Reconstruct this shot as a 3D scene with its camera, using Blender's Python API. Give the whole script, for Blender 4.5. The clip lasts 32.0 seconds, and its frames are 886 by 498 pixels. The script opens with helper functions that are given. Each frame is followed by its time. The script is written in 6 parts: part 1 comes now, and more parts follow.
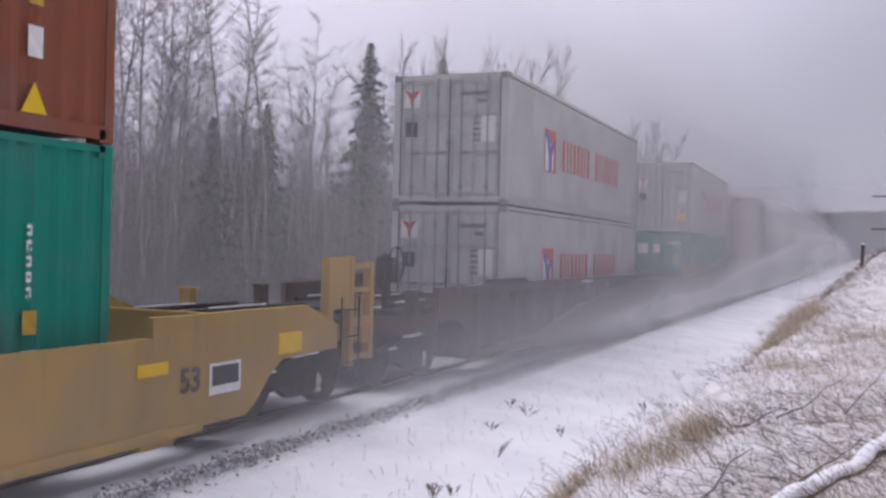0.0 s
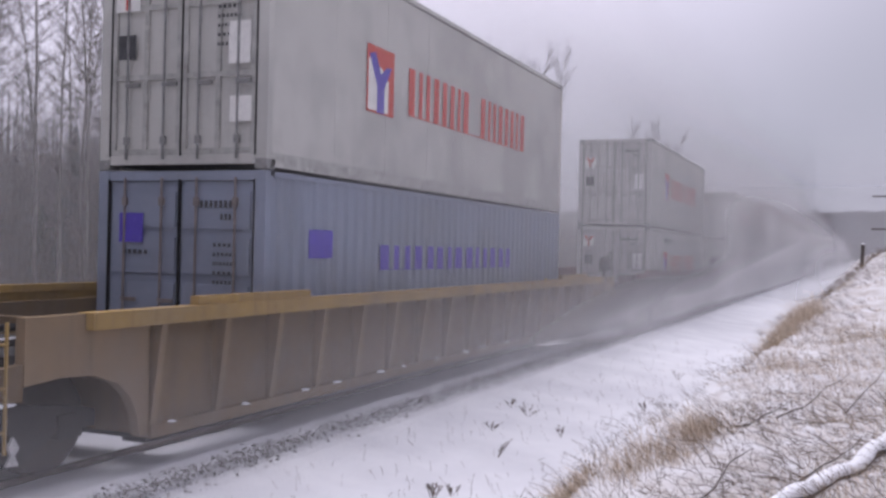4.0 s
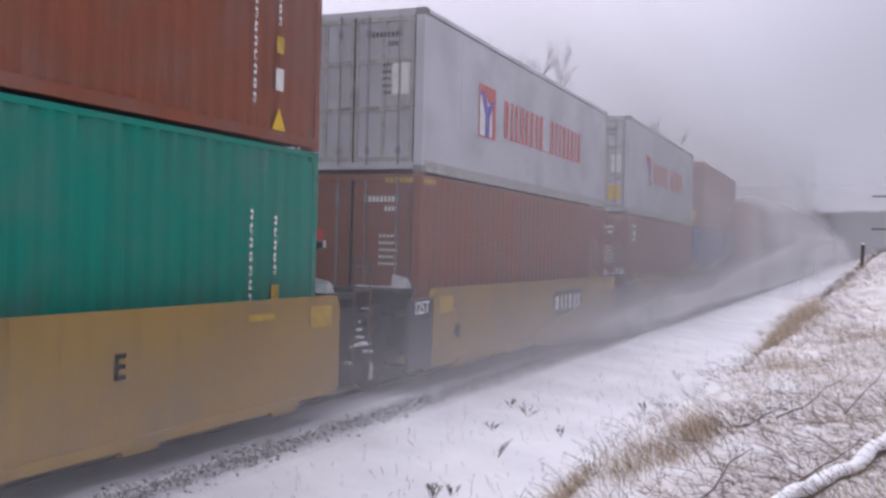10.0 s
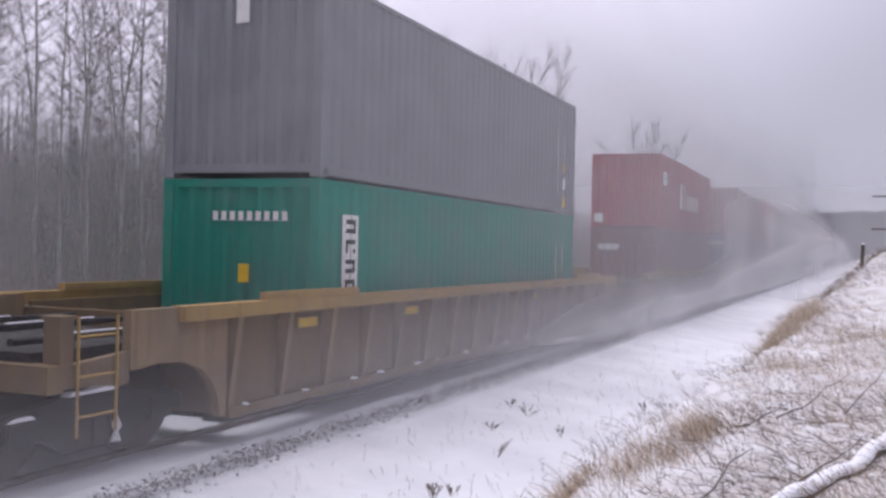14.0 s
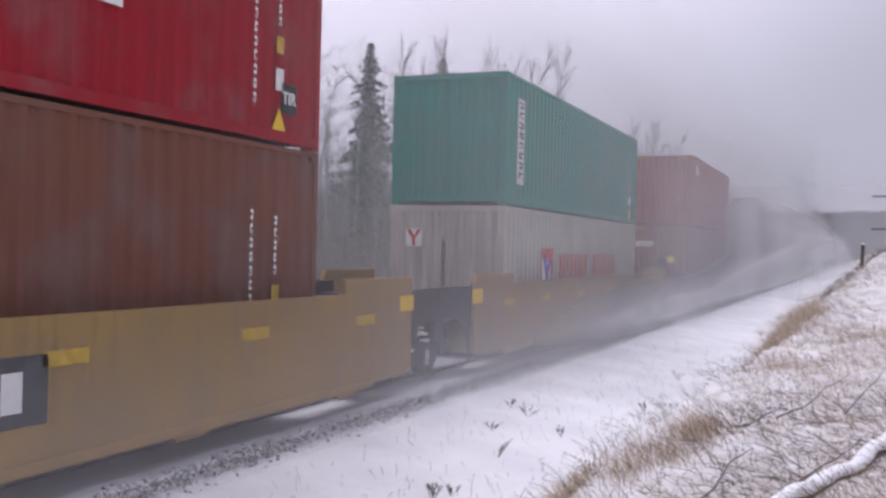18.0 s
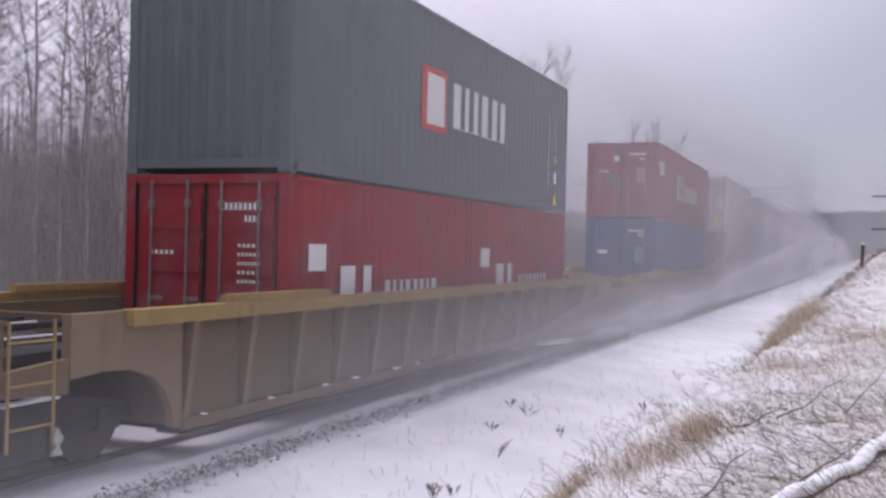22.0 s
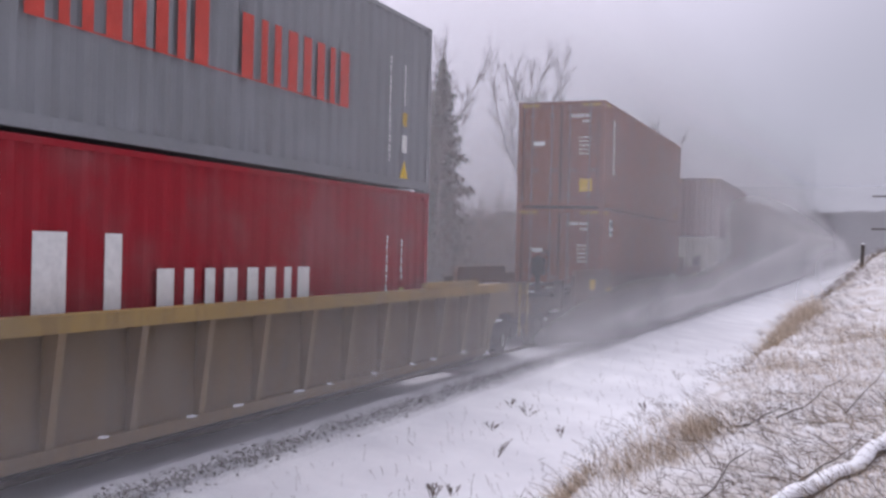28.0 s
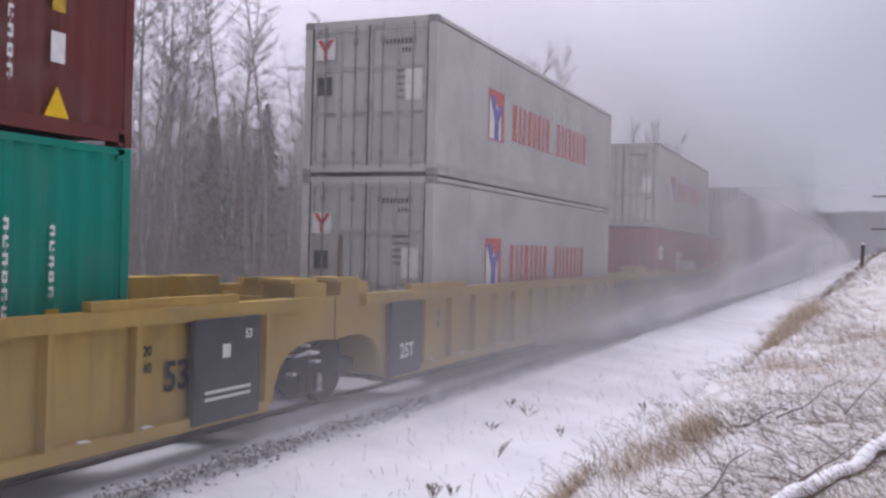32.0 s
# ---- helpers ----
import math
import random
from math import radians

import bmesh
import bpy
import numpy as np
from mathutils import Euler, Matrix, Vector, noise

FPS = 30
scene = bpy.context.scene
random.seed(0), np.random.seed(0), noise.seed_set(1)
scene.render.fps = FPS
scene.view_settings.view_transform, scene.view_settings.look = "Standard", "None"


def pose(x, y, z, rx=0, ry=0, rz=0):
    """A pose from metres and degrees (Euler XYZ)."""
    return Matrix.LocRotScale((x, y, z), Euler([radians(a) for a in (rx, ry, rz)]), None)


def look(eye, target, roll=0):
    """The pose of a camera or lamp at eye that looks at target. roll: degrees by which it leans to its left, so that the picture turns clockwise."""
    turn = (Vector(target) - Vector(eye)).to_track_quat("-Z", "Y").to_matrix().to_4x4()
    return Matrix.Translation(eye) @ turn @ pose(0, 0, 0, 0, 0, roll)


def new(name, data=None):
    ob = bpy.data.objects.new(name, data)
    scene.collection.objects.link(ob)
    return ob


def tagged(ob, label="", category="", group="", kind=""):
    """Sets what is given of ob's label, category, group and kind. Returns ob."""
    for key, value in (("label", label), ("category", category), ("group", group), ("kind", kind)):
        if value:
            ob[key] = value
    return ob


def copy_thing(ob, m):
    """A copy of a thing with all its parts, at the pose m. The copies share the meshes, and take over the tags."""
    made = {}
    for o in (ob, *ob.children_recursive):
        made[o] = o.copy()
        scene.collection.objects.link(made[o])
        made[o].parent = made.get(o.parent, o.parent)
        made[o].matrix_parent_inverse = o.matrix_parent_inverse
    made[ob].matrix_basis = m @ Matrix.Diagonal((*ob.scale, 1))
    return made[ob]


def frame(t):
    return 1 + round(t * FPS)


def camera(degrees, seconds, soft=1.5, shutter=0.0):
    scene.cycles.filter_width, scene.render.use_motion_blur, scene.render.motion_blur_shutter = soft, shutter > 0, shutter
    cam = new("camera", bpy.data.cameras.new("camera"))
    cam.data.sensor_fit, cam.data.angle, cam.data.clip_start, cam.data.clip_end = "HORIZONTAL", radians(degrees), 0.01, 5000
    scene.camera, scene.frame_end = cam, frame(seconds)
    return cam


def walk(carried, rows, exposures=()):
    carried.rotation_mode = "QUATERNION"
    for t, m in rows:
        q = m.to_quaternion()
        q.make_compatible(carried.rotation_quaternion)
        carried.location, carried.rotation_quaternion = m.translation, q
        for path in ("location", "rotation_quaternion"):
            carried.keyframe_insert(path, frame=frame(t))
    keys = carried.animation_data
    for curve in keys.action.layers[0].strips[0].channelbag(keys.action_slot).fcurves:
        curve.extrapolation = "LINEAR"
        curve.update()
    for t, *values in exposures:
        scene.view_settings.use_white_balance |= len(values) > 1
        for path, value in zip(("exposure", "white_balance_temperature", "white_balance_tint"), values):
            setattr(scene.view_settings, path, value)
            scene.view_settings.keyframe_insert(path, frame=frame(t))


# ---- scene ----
# The camera stands still on a snowy bank beside a straight single track; x = 0 is its own line,
# +y runs along the rails away from it, z = 0 is the top of the rails.
SECONDS = 32.0
EYE = (0.0, 0.0, 2.1)
YAW, PITCH, ROLL = 22.65, -0.02, 1.36
cam = camera(47.97, SECONDS, soft=2.7)
AIM = (EYE[0] - math.sin(radians(YAW)) * 100, EYE[1] + math.cos(radians(YAW)) * 100, EYE[2] + math.tan(radians(PITCH)) * 100)
walk(cam, [(0.0, look(EYE, AIM, ROLL)), (SECONDS, look(EYE, AIM, ROLL))],
     exposures=[(0.0, -0.03), (2.0, -0.02), (3.0, 0.10), (6.0, 0.0), (8.0, 0.04), (9.0, 0.14), (10.0, 0.14), (13.0, 0.18), (18.0, 0.12), (22.0, 0.12), (26.0, 0.06), (32.0, 0.07)])

TRACK = -7.536          # x of the track's centre line
SPEED = 19.6            # metres a second, towards the camera

# ---- light: a thick overcast over snow ----
world = bpy.data.worlds.new("overcast_sky")
scene.world = world
world.use_nodes = True
wn, wl = world.node_tree.nodes, world.node_tree.links
sky = wn.new("ShaderNodeTexSky")
sky.sky_type, sky.sun_disc = "NISHITA", False
sky.sun_elevation, sky.sun_rotation = radians(73), radians(-49)
grey = wn.new("ShaderNodeHueSaturation")
grey.inputs["Saturation"].default_value = 0.10
wl.new(sky.outputs[0], grey.inputs["Color"])
# the cloud cover is brightest over the woods, on the hidden sun's side
SUN_WAY = Vector((-0.22, 0.19, 0.955)).normalized()
BRIGHT_WAY = Vector((-0.42, 0.36, 0.83)).normalized()
where = wn.new("ShaderNodeTexCoord")
toward = wn.new("ShaderNodeVectorMath")
toward.operation = "DOT_PRODUCT"
wl.new(where.outputs["Generated"], toward.inputs[0])
toward.inputs[1].default_value = BRIGHT_WAY
glow = wn.new("ShaderNodeMapRange")
glow.interpolation_type = "SMOOTHSTEP"
glow.inputs[1].default_value, glow.inputs[2].default_value = 0.46, 0.84
wl.new(toward.outputs["Value"], glow.inputs[0])
cover = wn.new("ShaderNodeMix")
cover.data_type = "RGBA"
wl.new(glow.outputs[0], cover.inputs[0])
cover.inputs[6].default_value, cover.inputs[7].default_value = (3.3, 3.25, 4.25, 1), (10.9, 10.2, 12.8, 1)
cloud = wn.new("ShaderNodeMix")
cloud.data_type = "RGBA"
cloud.inputs[0].default_value = 0.85
wl.new(grey.outputs[0], cloud.inputs[6])
wl.new(cover.outputs[2], cloud.inputs[7])
wn["Background"].inputs["Strength"].default_value = 0.122
wl.new(cloud.outputs[2], wn["Background"].inputs["Color"])
sun = new("sun", bpy.data.lights.new("sun", "SUN"))
sun.data.energy, sun.data.angle, sun.data.color = 1.3, radians(60), (0.98, 0.965, 1.0)
sun.matrix_basis = look(SUN_WAY * 60, (0, 0, 0))


# ---- materials ----
def material(name):
    m = bpy.data.materials.new(name)
    m.use_nodes = True
    return m, m.node_tree.nodes, m.node_tree.links, m.node_tree.nodes["Principled BSDF"]


def node(nodes, links, kind, inputs=(), operation="", use_clamp=False):
    n = nodes.new(kind)
    if operation:
        n.operation = operation
    if use_clamp:
        n.use_clamp = True
    for k, v in dict(inputs).items():
        if hasattr(v, "links"):
            links.new(v, n.inputs[k])
        else:
            n.inputs[k].default_value = v
    return n


def ramp(nodes, links, fac, stops):
    r = nodes.new("ShaderNodeValToRGB")
    links.new(fac, r.inputs[0])
    while len(r.color_ramp.elements) < len(stops):
        r.color_ramp.elements.new(0.5)
    for e, (at, c) in zip(r.color_ramp.elements, stops):
        e.position = at
        e.color = (c, c, c, 1) if isinstance(c, (int, float)) else (*c, 1)
    return r.outputs[0]


def mixed(nodes, links, fac, a, b, blend="MIX"):
    n = nodes.new("ShaderNodeMix")
    n.data_type, n.blend_type = "RGBA", blend
    for socket, v in ((0, fac), (6, a), (7, b)):
        if hasattr(v, "links"):
            links.new(v, n.inputs[socket])
        else:
            n.inputs[socket].default_value = (*v, 1) if isinstance(v, tuple) else v
    return n.outputs[2]


def maths(n, l, op, a, b=0.0, clamp=False):
    return node(n, l, "ShaderNodeMath", {0: a, 1: b}, operation=op, use_clamp=clamp).outputs[0]


def span(n, l, v, lo, hi, out_lo=0.0, out_hi=1.0):
    r = node(n, l, "ShaderNodeMapRange", {0: v, 1: lo, 2: hi, 3: out_lo, 4: out_hi})
    r.interpolation_type = "SMOOTHSTEP"
    return r.outputs[0]


def painted(name, colour, dirt=(0.16, 0.13, 0.11), wear=0.35, rust=0.25, rough=0.55, streaks=True):
    """Weathered paint on steel: faded patches, run-down streaks of dirt, specks of rust."""
    m, n, l, b = material(name)
    pos = node(n, l, "ShaderNodeTexCoord").outputs["Object"]
    rnd = node(n, l, "ShaderNodeObjectInfo").outputs["Random"]
    shift = node(n, l, "ShaderNodeVectorMath", {0: pos, 1: (0, 0, 0)}, operation="ADD")
    l.new(node(n, l, "ShaderNodeMath", {0: rnd, 1: 40.0}, operation="MULTIPLY").outputs[0], shift.inputs[1])
    at = shift.outputs[0]
    big = node(n, l, "ShaderNodeTexNoise", {"Vector": at, "Scale": 0.9, "Detail": 6.0, "Roughness": 0.6}).outputs["Fac"]
    tall = node(n, l, "ShaderNodeVectorMath", {0: at, 1: (5.0, 5.0, 0.35)}, operation="MULTIPLY").outputs[0]
    run = node(n, l, "ShaderNodeTexNoise", {"Vector": tall, "Scale": 1.6, "Detail": 5.0, "Roughness": 0.7}).outputs["Fac"]
    fine = node(n, l, "ShaderNodeTexNoise", {"Vector": at, "Scale": 22.0, "Detail": 4.0, "Roughness": 0.65}).outputs["Fac"]
    faded = tuple(min(1.0, c * 0.72 + 0.06) for c in colour)
    dull = tuple(c * 0.78 for c in colour)
    base = mixed(n, l, ramp(n, l, big, [(0.35, 0.0), (0.7, 1.0)]), dull, faded if streaks else colour)
    base = mixed(n, l, ramp(n, l, big, [(0.42, 1.0), (0.62, 0.0)]), base, colour)
    base = mixed(n, l, ramp(n, l, run, [(0.48, 0.0), (0.78, wear)]), base, dirt)
    base = mixed(n, l, ramp(n, l, fine, [(0.62, 0.0), (0.76, rust)]), base, (0.13, 0.055, 0.03))
    l.new(base, b.inputs["Base Color"])
    l.new(ramp(n, l, run, [(0.3, min(1.0, rough + 0.15)), (0.8, min(1.0, rough + 0.35))]), b.inputs["Roughness"])
    bump = node(n, l, "ShaderNodeBump", {"Strength": 0.15, "Distance": 0.01, "Height": fine})
    l.new(bump.outputs[0], b.inputs["Normal"])
    b.inputs["Specular IOR Level"].default_value = 0.0
    return m


def plain(name, colour, rough=0.7, metal=0.0, vary=0.25, scale=6.0):
    m, n, l, b = material(name)
    pos = node(n, l, "ShaderNodeTexCoord").outputs["Object"]
    fac = node(n, l, "ShaderNodeTexNoise", {"Vector": pos, "Scale": scale, "Detail": 6.0, "Roughness": 0.65}).outputs["Fac"]
    low, high = tuple(c * (1 - vary) for c in colour), tuple(min(1, c * (1 + vary)) for c in colour)
    l.new(mixed(n, l, ramp(n, l, fac, [(0.3, 0.0), (0.7, 1.0)]), low, high), b.inputs["Base Color"])
    b.inputs["Roughness"].default_value, b.inputs["Metallic"].default_value = rough, metal
    b.inputs["Specular IOR Level"].default_value = 0.25
    return m


PAINT = {
    "white": painted("white_container_paint", (0.565, 0.56, 0.525), (0.38, 0.36, 0.34), 0.22, 0.05),
    "pale": painted("pale_blue_grey_paint", (0.588, 0.605, 0.638), (0.42, 0.42, 0.42), 0.18, 0.04),
    "cream": painted("cream_container_paint", (0.554, 0.529, 0.470), (0.34, 0.28, 0.22), 0.30, 0.10),
    "rust": painted("rust_brown_container_paint", (0.286, 0.103, 0.062), (0.15, 0.09, 0.07), 0.35, 0.2),
    "maroon": painted("maroon_container_paint", (0.182, 0.062, 0.055), (0.12, 0.07, 0.065), 0.35, 0.2),
    "brown": painted("dull_brown_container_paint", (0.207, 0.090, 0.062), (0.12, 0.08, 0.07), 0.35, 0.2),
    "brick": painted("brick_red_container_paint", (0.296, 0.037, 0.029), (0.17, 0.06, 0.05), 0.3, 0.12),
    "orange": painted("orange_container_paint", (0.375, 0.110, 0.062), (0.22, 0.11, 0.08), 0.3, 0.2),
    "teal": painted("teal_green_container_paint", (0.020, 0.259, 0.189), (0.06, 0.17, 0.14), 0.3, 0.12),
    "blue": painted("blue_container_paint", (0.023, 0.080, 0.274), (0.06, 0.09, 0.2), 0.3, 0.12),
    "navy": painted("navy_container_paint", (0.042, 0.055, 0.155), (0.06, 0.07, 0.11), 0.3, 0.1),
    "red": painted("red_container_paint", (0.335, 0.024, 0.034), (0.20, 0.045, 0.045), 0.3, 0.1),
    "grey": painted("grey_container_paint", (0.274, 0.281, 0.296), (0.2, 0.19, 0.18), 0.35, 0.15),
    "slate": painted("slate_grey_container_paint", (0.159, 0.178, 0.182), (0.1, 0.1, 0.1), 0.35, 0.12),
    "bluegrey": painted("blue_grey_container_paint", (0.274, 0.304, 0.380), (0.25, 0.24, 0.24), 0.3, 0.1),
}
CAR = {
    "mustard": painted("grimy_mustard_well_car_paint", (0.40, 0.262, 0.092), (0.22, 0.15, 0.08), 0.65, 0.45, 0.65),
    "gold": painted("bright_ochre_well_car_paint", (0.50, 0.345, 0.115), (0.28, 0.195, 0.09), 0.6, 0.35, 0.65),
    "yellow": painted("yellow_well_car_paint", (0.475, 0.315, 0.115), (0.24, 0.17, 0.095), 0.6, 0.45, 0.65),
    "ochre": painted("dirty_ochre_well_car_paint", (0.37, 0.242, 0.10), (0.20, 0.14, 0.085), 0.7, 0.5, 0.7),
    "tan": painted("pale_tan_well_car_paint", (0.42, 0.345, 0.240), (0.27, 0.22, 0.165), 0.6, 0.3, 0.7),
    "umber": painted("umber_well_car_paint", (0.16, 0.125, 0.095), (0.09, 0.075, 0.065), 0.7, 0.35, 0.75),
    "russet": painted("russet_brown_well_car_paint", (0.175, 0.112, 0.085), (0.095, 0.07, 0.06), 0.7, 0.4, 0.75),
    "dark": painted("dark_brown_well_car_paint", (0.122, 0.092, 0.075), (0.06, 0.05, 0.043), 0.7, 0.35, 0.75),
    # lighter copy of the dark paint: light on the ribs' edges put into colour
    "dark_rib_lit": painted("dark_brown_lit_rib_paint", (0.156, 0.120, 0.099), (0.075, 0.063, 0.054), 0.6, 0.3, 0.75),
    "chord_red": painted("faded_red_chord_paint", (0.205, 0.092, 0.07), (0.11, 0.075, 0.065), 0.7, 0.4, 0.7),
    "chord_yellow": painted("worn_yellow_chord_paint", (0.40, 0.272, 0.112), (0.19, 0.135, 0.09), 0.7, 0.45, 0.7),
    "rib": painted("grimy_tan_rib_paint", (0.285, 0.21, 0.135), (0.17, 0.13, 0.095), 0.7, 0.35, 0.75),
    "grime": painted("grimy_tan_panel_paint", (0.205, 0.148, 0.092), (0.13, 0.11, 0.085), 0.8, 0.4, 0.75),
}
END_IRON = painted("grimy_end_iron", (0.085, 0.066, 0.055), (0.05, 0.045, 0.04), 0.6, 0.4, 0.75)
BLACK = plain("black_iron", (0.03, 0.028, 0.028), 0.75, 0.0, 0.4)
WHEEL = plain("brown_wheel_steel", (0.05, 0.042, 0.037), 0.7, 0.3, 0.35)
RUBBER = plain("black_gasket", (0.02, 0.02, 0.02), 0.8)
MARK_WHITE = plain("white_marking_paint", (0.78, 0.77, 0.74), 0.7, 0, 0.12, 9)
MARK_RED = plain("red_marking_paint", (0.56, 0.07, 0.05), 0.6, 0, 0.15, 5)
MARK_BLUE = plain("violet_blue_marking_paint", (0.10, 0.07, 0.42), 0.6, 0, 0.15)
MARK_YELLOW = plain("yellow_sticker", (0.80, 0.52, 0.02), 0.6, 0, 0.12)
MARK_AGED = plain("faded_yellow_marking", (0.52, 0.34, 0.05), 0.7, 0, 0.25, 7)
MARK_BLACK = plain("black_marking_paint", (0.035, 0.035, 0.035), 0.7, 0, 0.3)
MARK_GREY = plain("dark_grey_panel_paint", (0.075, 0.075, 0.08), 0.7, 0, 0.3)
SNOWCAP = plain("settled_snow", (0.84, 0.84, 0.87), 0.9, 0, 0.05, 3)
DOOR_WHITE = plain("grimy_white_door_frame", (0.42, 0.415, 0.39), 0.7, 0, 0.3, 6)
DOOR_GREY = plain("dulled_door_fittings", (0.25, 0.25, 0.245), 0.6, 0.1, 0.3, 8)
CAKED = plain("grimy_caked_snow", (0.52, 0.51, 0.51), 0.9, 0, 0.3, 8)
ROD = plain("dulled_locking_rod", (0.24, 0.205, 0.20), 0.7, 0.1, 0.3)


def snow_material():
    m, n, l, b = material("trodden_snow")
    pos = node(n, l, "ShaderNodeNewGeometry").outputs["Position"]
    big = node(n, l, "ShaderNodeTexNoise", {"Vector": pos, "Scale": 0.7, "Detail": 7.0, "Roughness": 0.6}).outputs["Fac"]
    fine = node(n, l, "ShaderNodeTexNoise", {"Vector": pos, "Scale": 9.0, "Detail": 6.0, "Roughness": 0.7}).outputs["Fac"]
    litter = node(n, l, "ShaderNodeTexNoise", {"Vector": pos, "Scale": 34.0, "Detail": 3.0, "Roughness": 0.7}).outputs["Fac"]
    base = mixed(n, l, ramp(n, l, big, [(0.3, 0.0), (0.7, 1.0)]), (0.72, 0.72, 0.75), (0.86, 0.86, 0.88))
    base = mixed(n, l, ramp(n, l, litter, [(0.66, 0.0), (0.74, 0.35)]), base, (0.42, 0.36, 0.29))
    # thin snow over flattened grass, on the bank alone, with its dimmer light painted in
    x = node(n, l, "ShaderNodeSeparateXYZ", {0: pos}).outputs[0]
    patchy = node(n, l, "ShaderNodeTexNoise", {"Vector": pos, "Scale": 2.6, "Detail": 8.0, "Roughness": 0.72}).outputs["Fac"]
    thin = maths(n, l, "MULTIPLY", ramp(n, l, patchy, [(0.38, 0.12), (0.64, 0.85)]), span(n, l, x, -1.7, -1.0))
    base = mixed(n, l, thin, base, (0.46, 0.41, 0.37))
    l.new(base, b.inputs["Base Color"])
    b.inputs["Roughness"].default_value = 0.9
    b.inputs["Specular IOR Level"].default_value = 0.15
    high = node(n, l, "ShaderNodeMath", {0: fine, 1: big}, operation="ADD").outputs[0]
    bump = node(n, l, "ShaderNodeBump", {"Strength": 0.5, "Distance": 0.06, "Height": high})
    l.new(bump.outputs[0], b.inputs["Normal"])
    return m


def ballast_material():
    m, n, l, b = material("snowy_ballast")
    pos = node(n, l, "ShaderNodeNewGeometry").outputs["Position"]
    isl = node(n, l, "ShaderNodeNewGeometry").outputs["Random Per Island"]
    fine = node(n, l, "ShaderNodeTexNoise", {"Vector": pos, "Scale": 24.0, "Detail": 4.0, "Roughness": 0.7}).outputs["Fac"]
    stone = mixed(n, l, isl, (0.14, 0.13, 0.125), (0.30, 0.28, 0.27))
    base = mixed(n, l, ramp(n, l, fine, [(0.3, 0.75), (0.6, 1.0)]), stone, (0.66, 0.66, 0.69))
    l.new(base, b.inputs["Base Color"])
    b.inputs["Roughness"].default_value = 0.9
    bump = node(n, l, "ShaderNodeBump", {"Strength": 0.5, "Distance": 0.02, "Height": fine})
    l.new(bump.outputs[0], b.inputs["Normal"])
    return m


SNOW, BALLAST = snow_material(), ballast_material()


def stone_material():
    m, n, l, b = material("grey_crushed_stone")
    tone = node(n, l, "ShaderNodeNewGeometry").outputs["Random Per Island"]
    l.new(ramp(n, l, tone, [(0.0, (0.13, 0.12, 0.118)), (0.5, (0.28, 0.265, 0.26)), (0.7, (0.45, 0.44, 0.44)), (0.85, (0.72, 0.72, 0.75))]), b.inputs["Base Color"])
    b.inputs["Roughness"].default_value = 0.9
    return m


STONE = stone_material()
RAIL = plain("rail_steel", (0.14, 0.115, 0.10), 0.5, 0.7, 0.3)
BARK = plain("grey_aspen_bark", (0.27, 0.25, 0.235), 0.9, 0, 0.4, 4)
DARK_BARK = plain("dark_wet_bark", (0.085, 0.072, 0.065), 0.9, 0, 0.4, 5)
TWIG = plain("bare_twigs", (0.18, 0.155, 0.145), 0.9, 0, 0.3, 2)
NEEDLE = plain("spruce_needles", (0.038, 0.055, 0.04), 0.85, 0, 0.5, 3)
BRUSH = plain("leafless_undergrowth", (0.10, 0.085, 0.075), 0.95, 0, 0.35, 1.5)


def grass_material():
    m, n, l, b = material("dry_grass")
    tone = node(n, l, "ShaderNodeNewGeometry").outputs["Random Per Island"]
    l.new(mixed(n, l, tone, (0.40, 0.31, 0.22), (0.72, 0.62, 0.50)), b.inputs["Base Color"])
    b.inputs["Roughness"].default_value = 0.9
    return m


GRASS = grass_material()
WEED = plain("withered_weed", (0.15, 0.115, 0.095), 0.9, 0, 0.4, 3)
POLE = plain("weathered_pole_wood", (0.10, 0.085, 0.075), 0.9, 0, 0.3)
WOODS = plain("distant_woods", (0.10, 0.10, 0.105), 1.0, 0, 0.4, 0.02)


def drift(name, build):
    """Airborne snow: mostly see-through, lit by the sky from both sides; build gives its opacity from place."""
    m, n, l, b = material(name)
    n.remove(b)
    out = n["Material Output"]
    see = n.new("ShaderNodeBsdfTransparent")
    lit = node(n, l, "ShaderNodeBsdfDiffuse", {"Color": (0.755, 0.745, 0.745, 1)})
    through_lit = node(n, l, "ShaderNodeBsdfTranslucent", {"Color": (0.755, 0.745, 0.745, 1)})
    flakes = node(n, l, "ShaderNodeMixShader", {0: 0.12, 1: lit.outputs[0], 2: through_lit.outputs[0]})
    mix = n.new("ShaderNodeMixShader")
    l.new(build(n, l), mix.inputs[0])
    l.new(see.outputs[0], mix.inputs[1])
    l.new(flakes.outputs[0], mix.inputs[2])
    l.new(mix.outputs[0], out.inputs["Surface"])
    return m


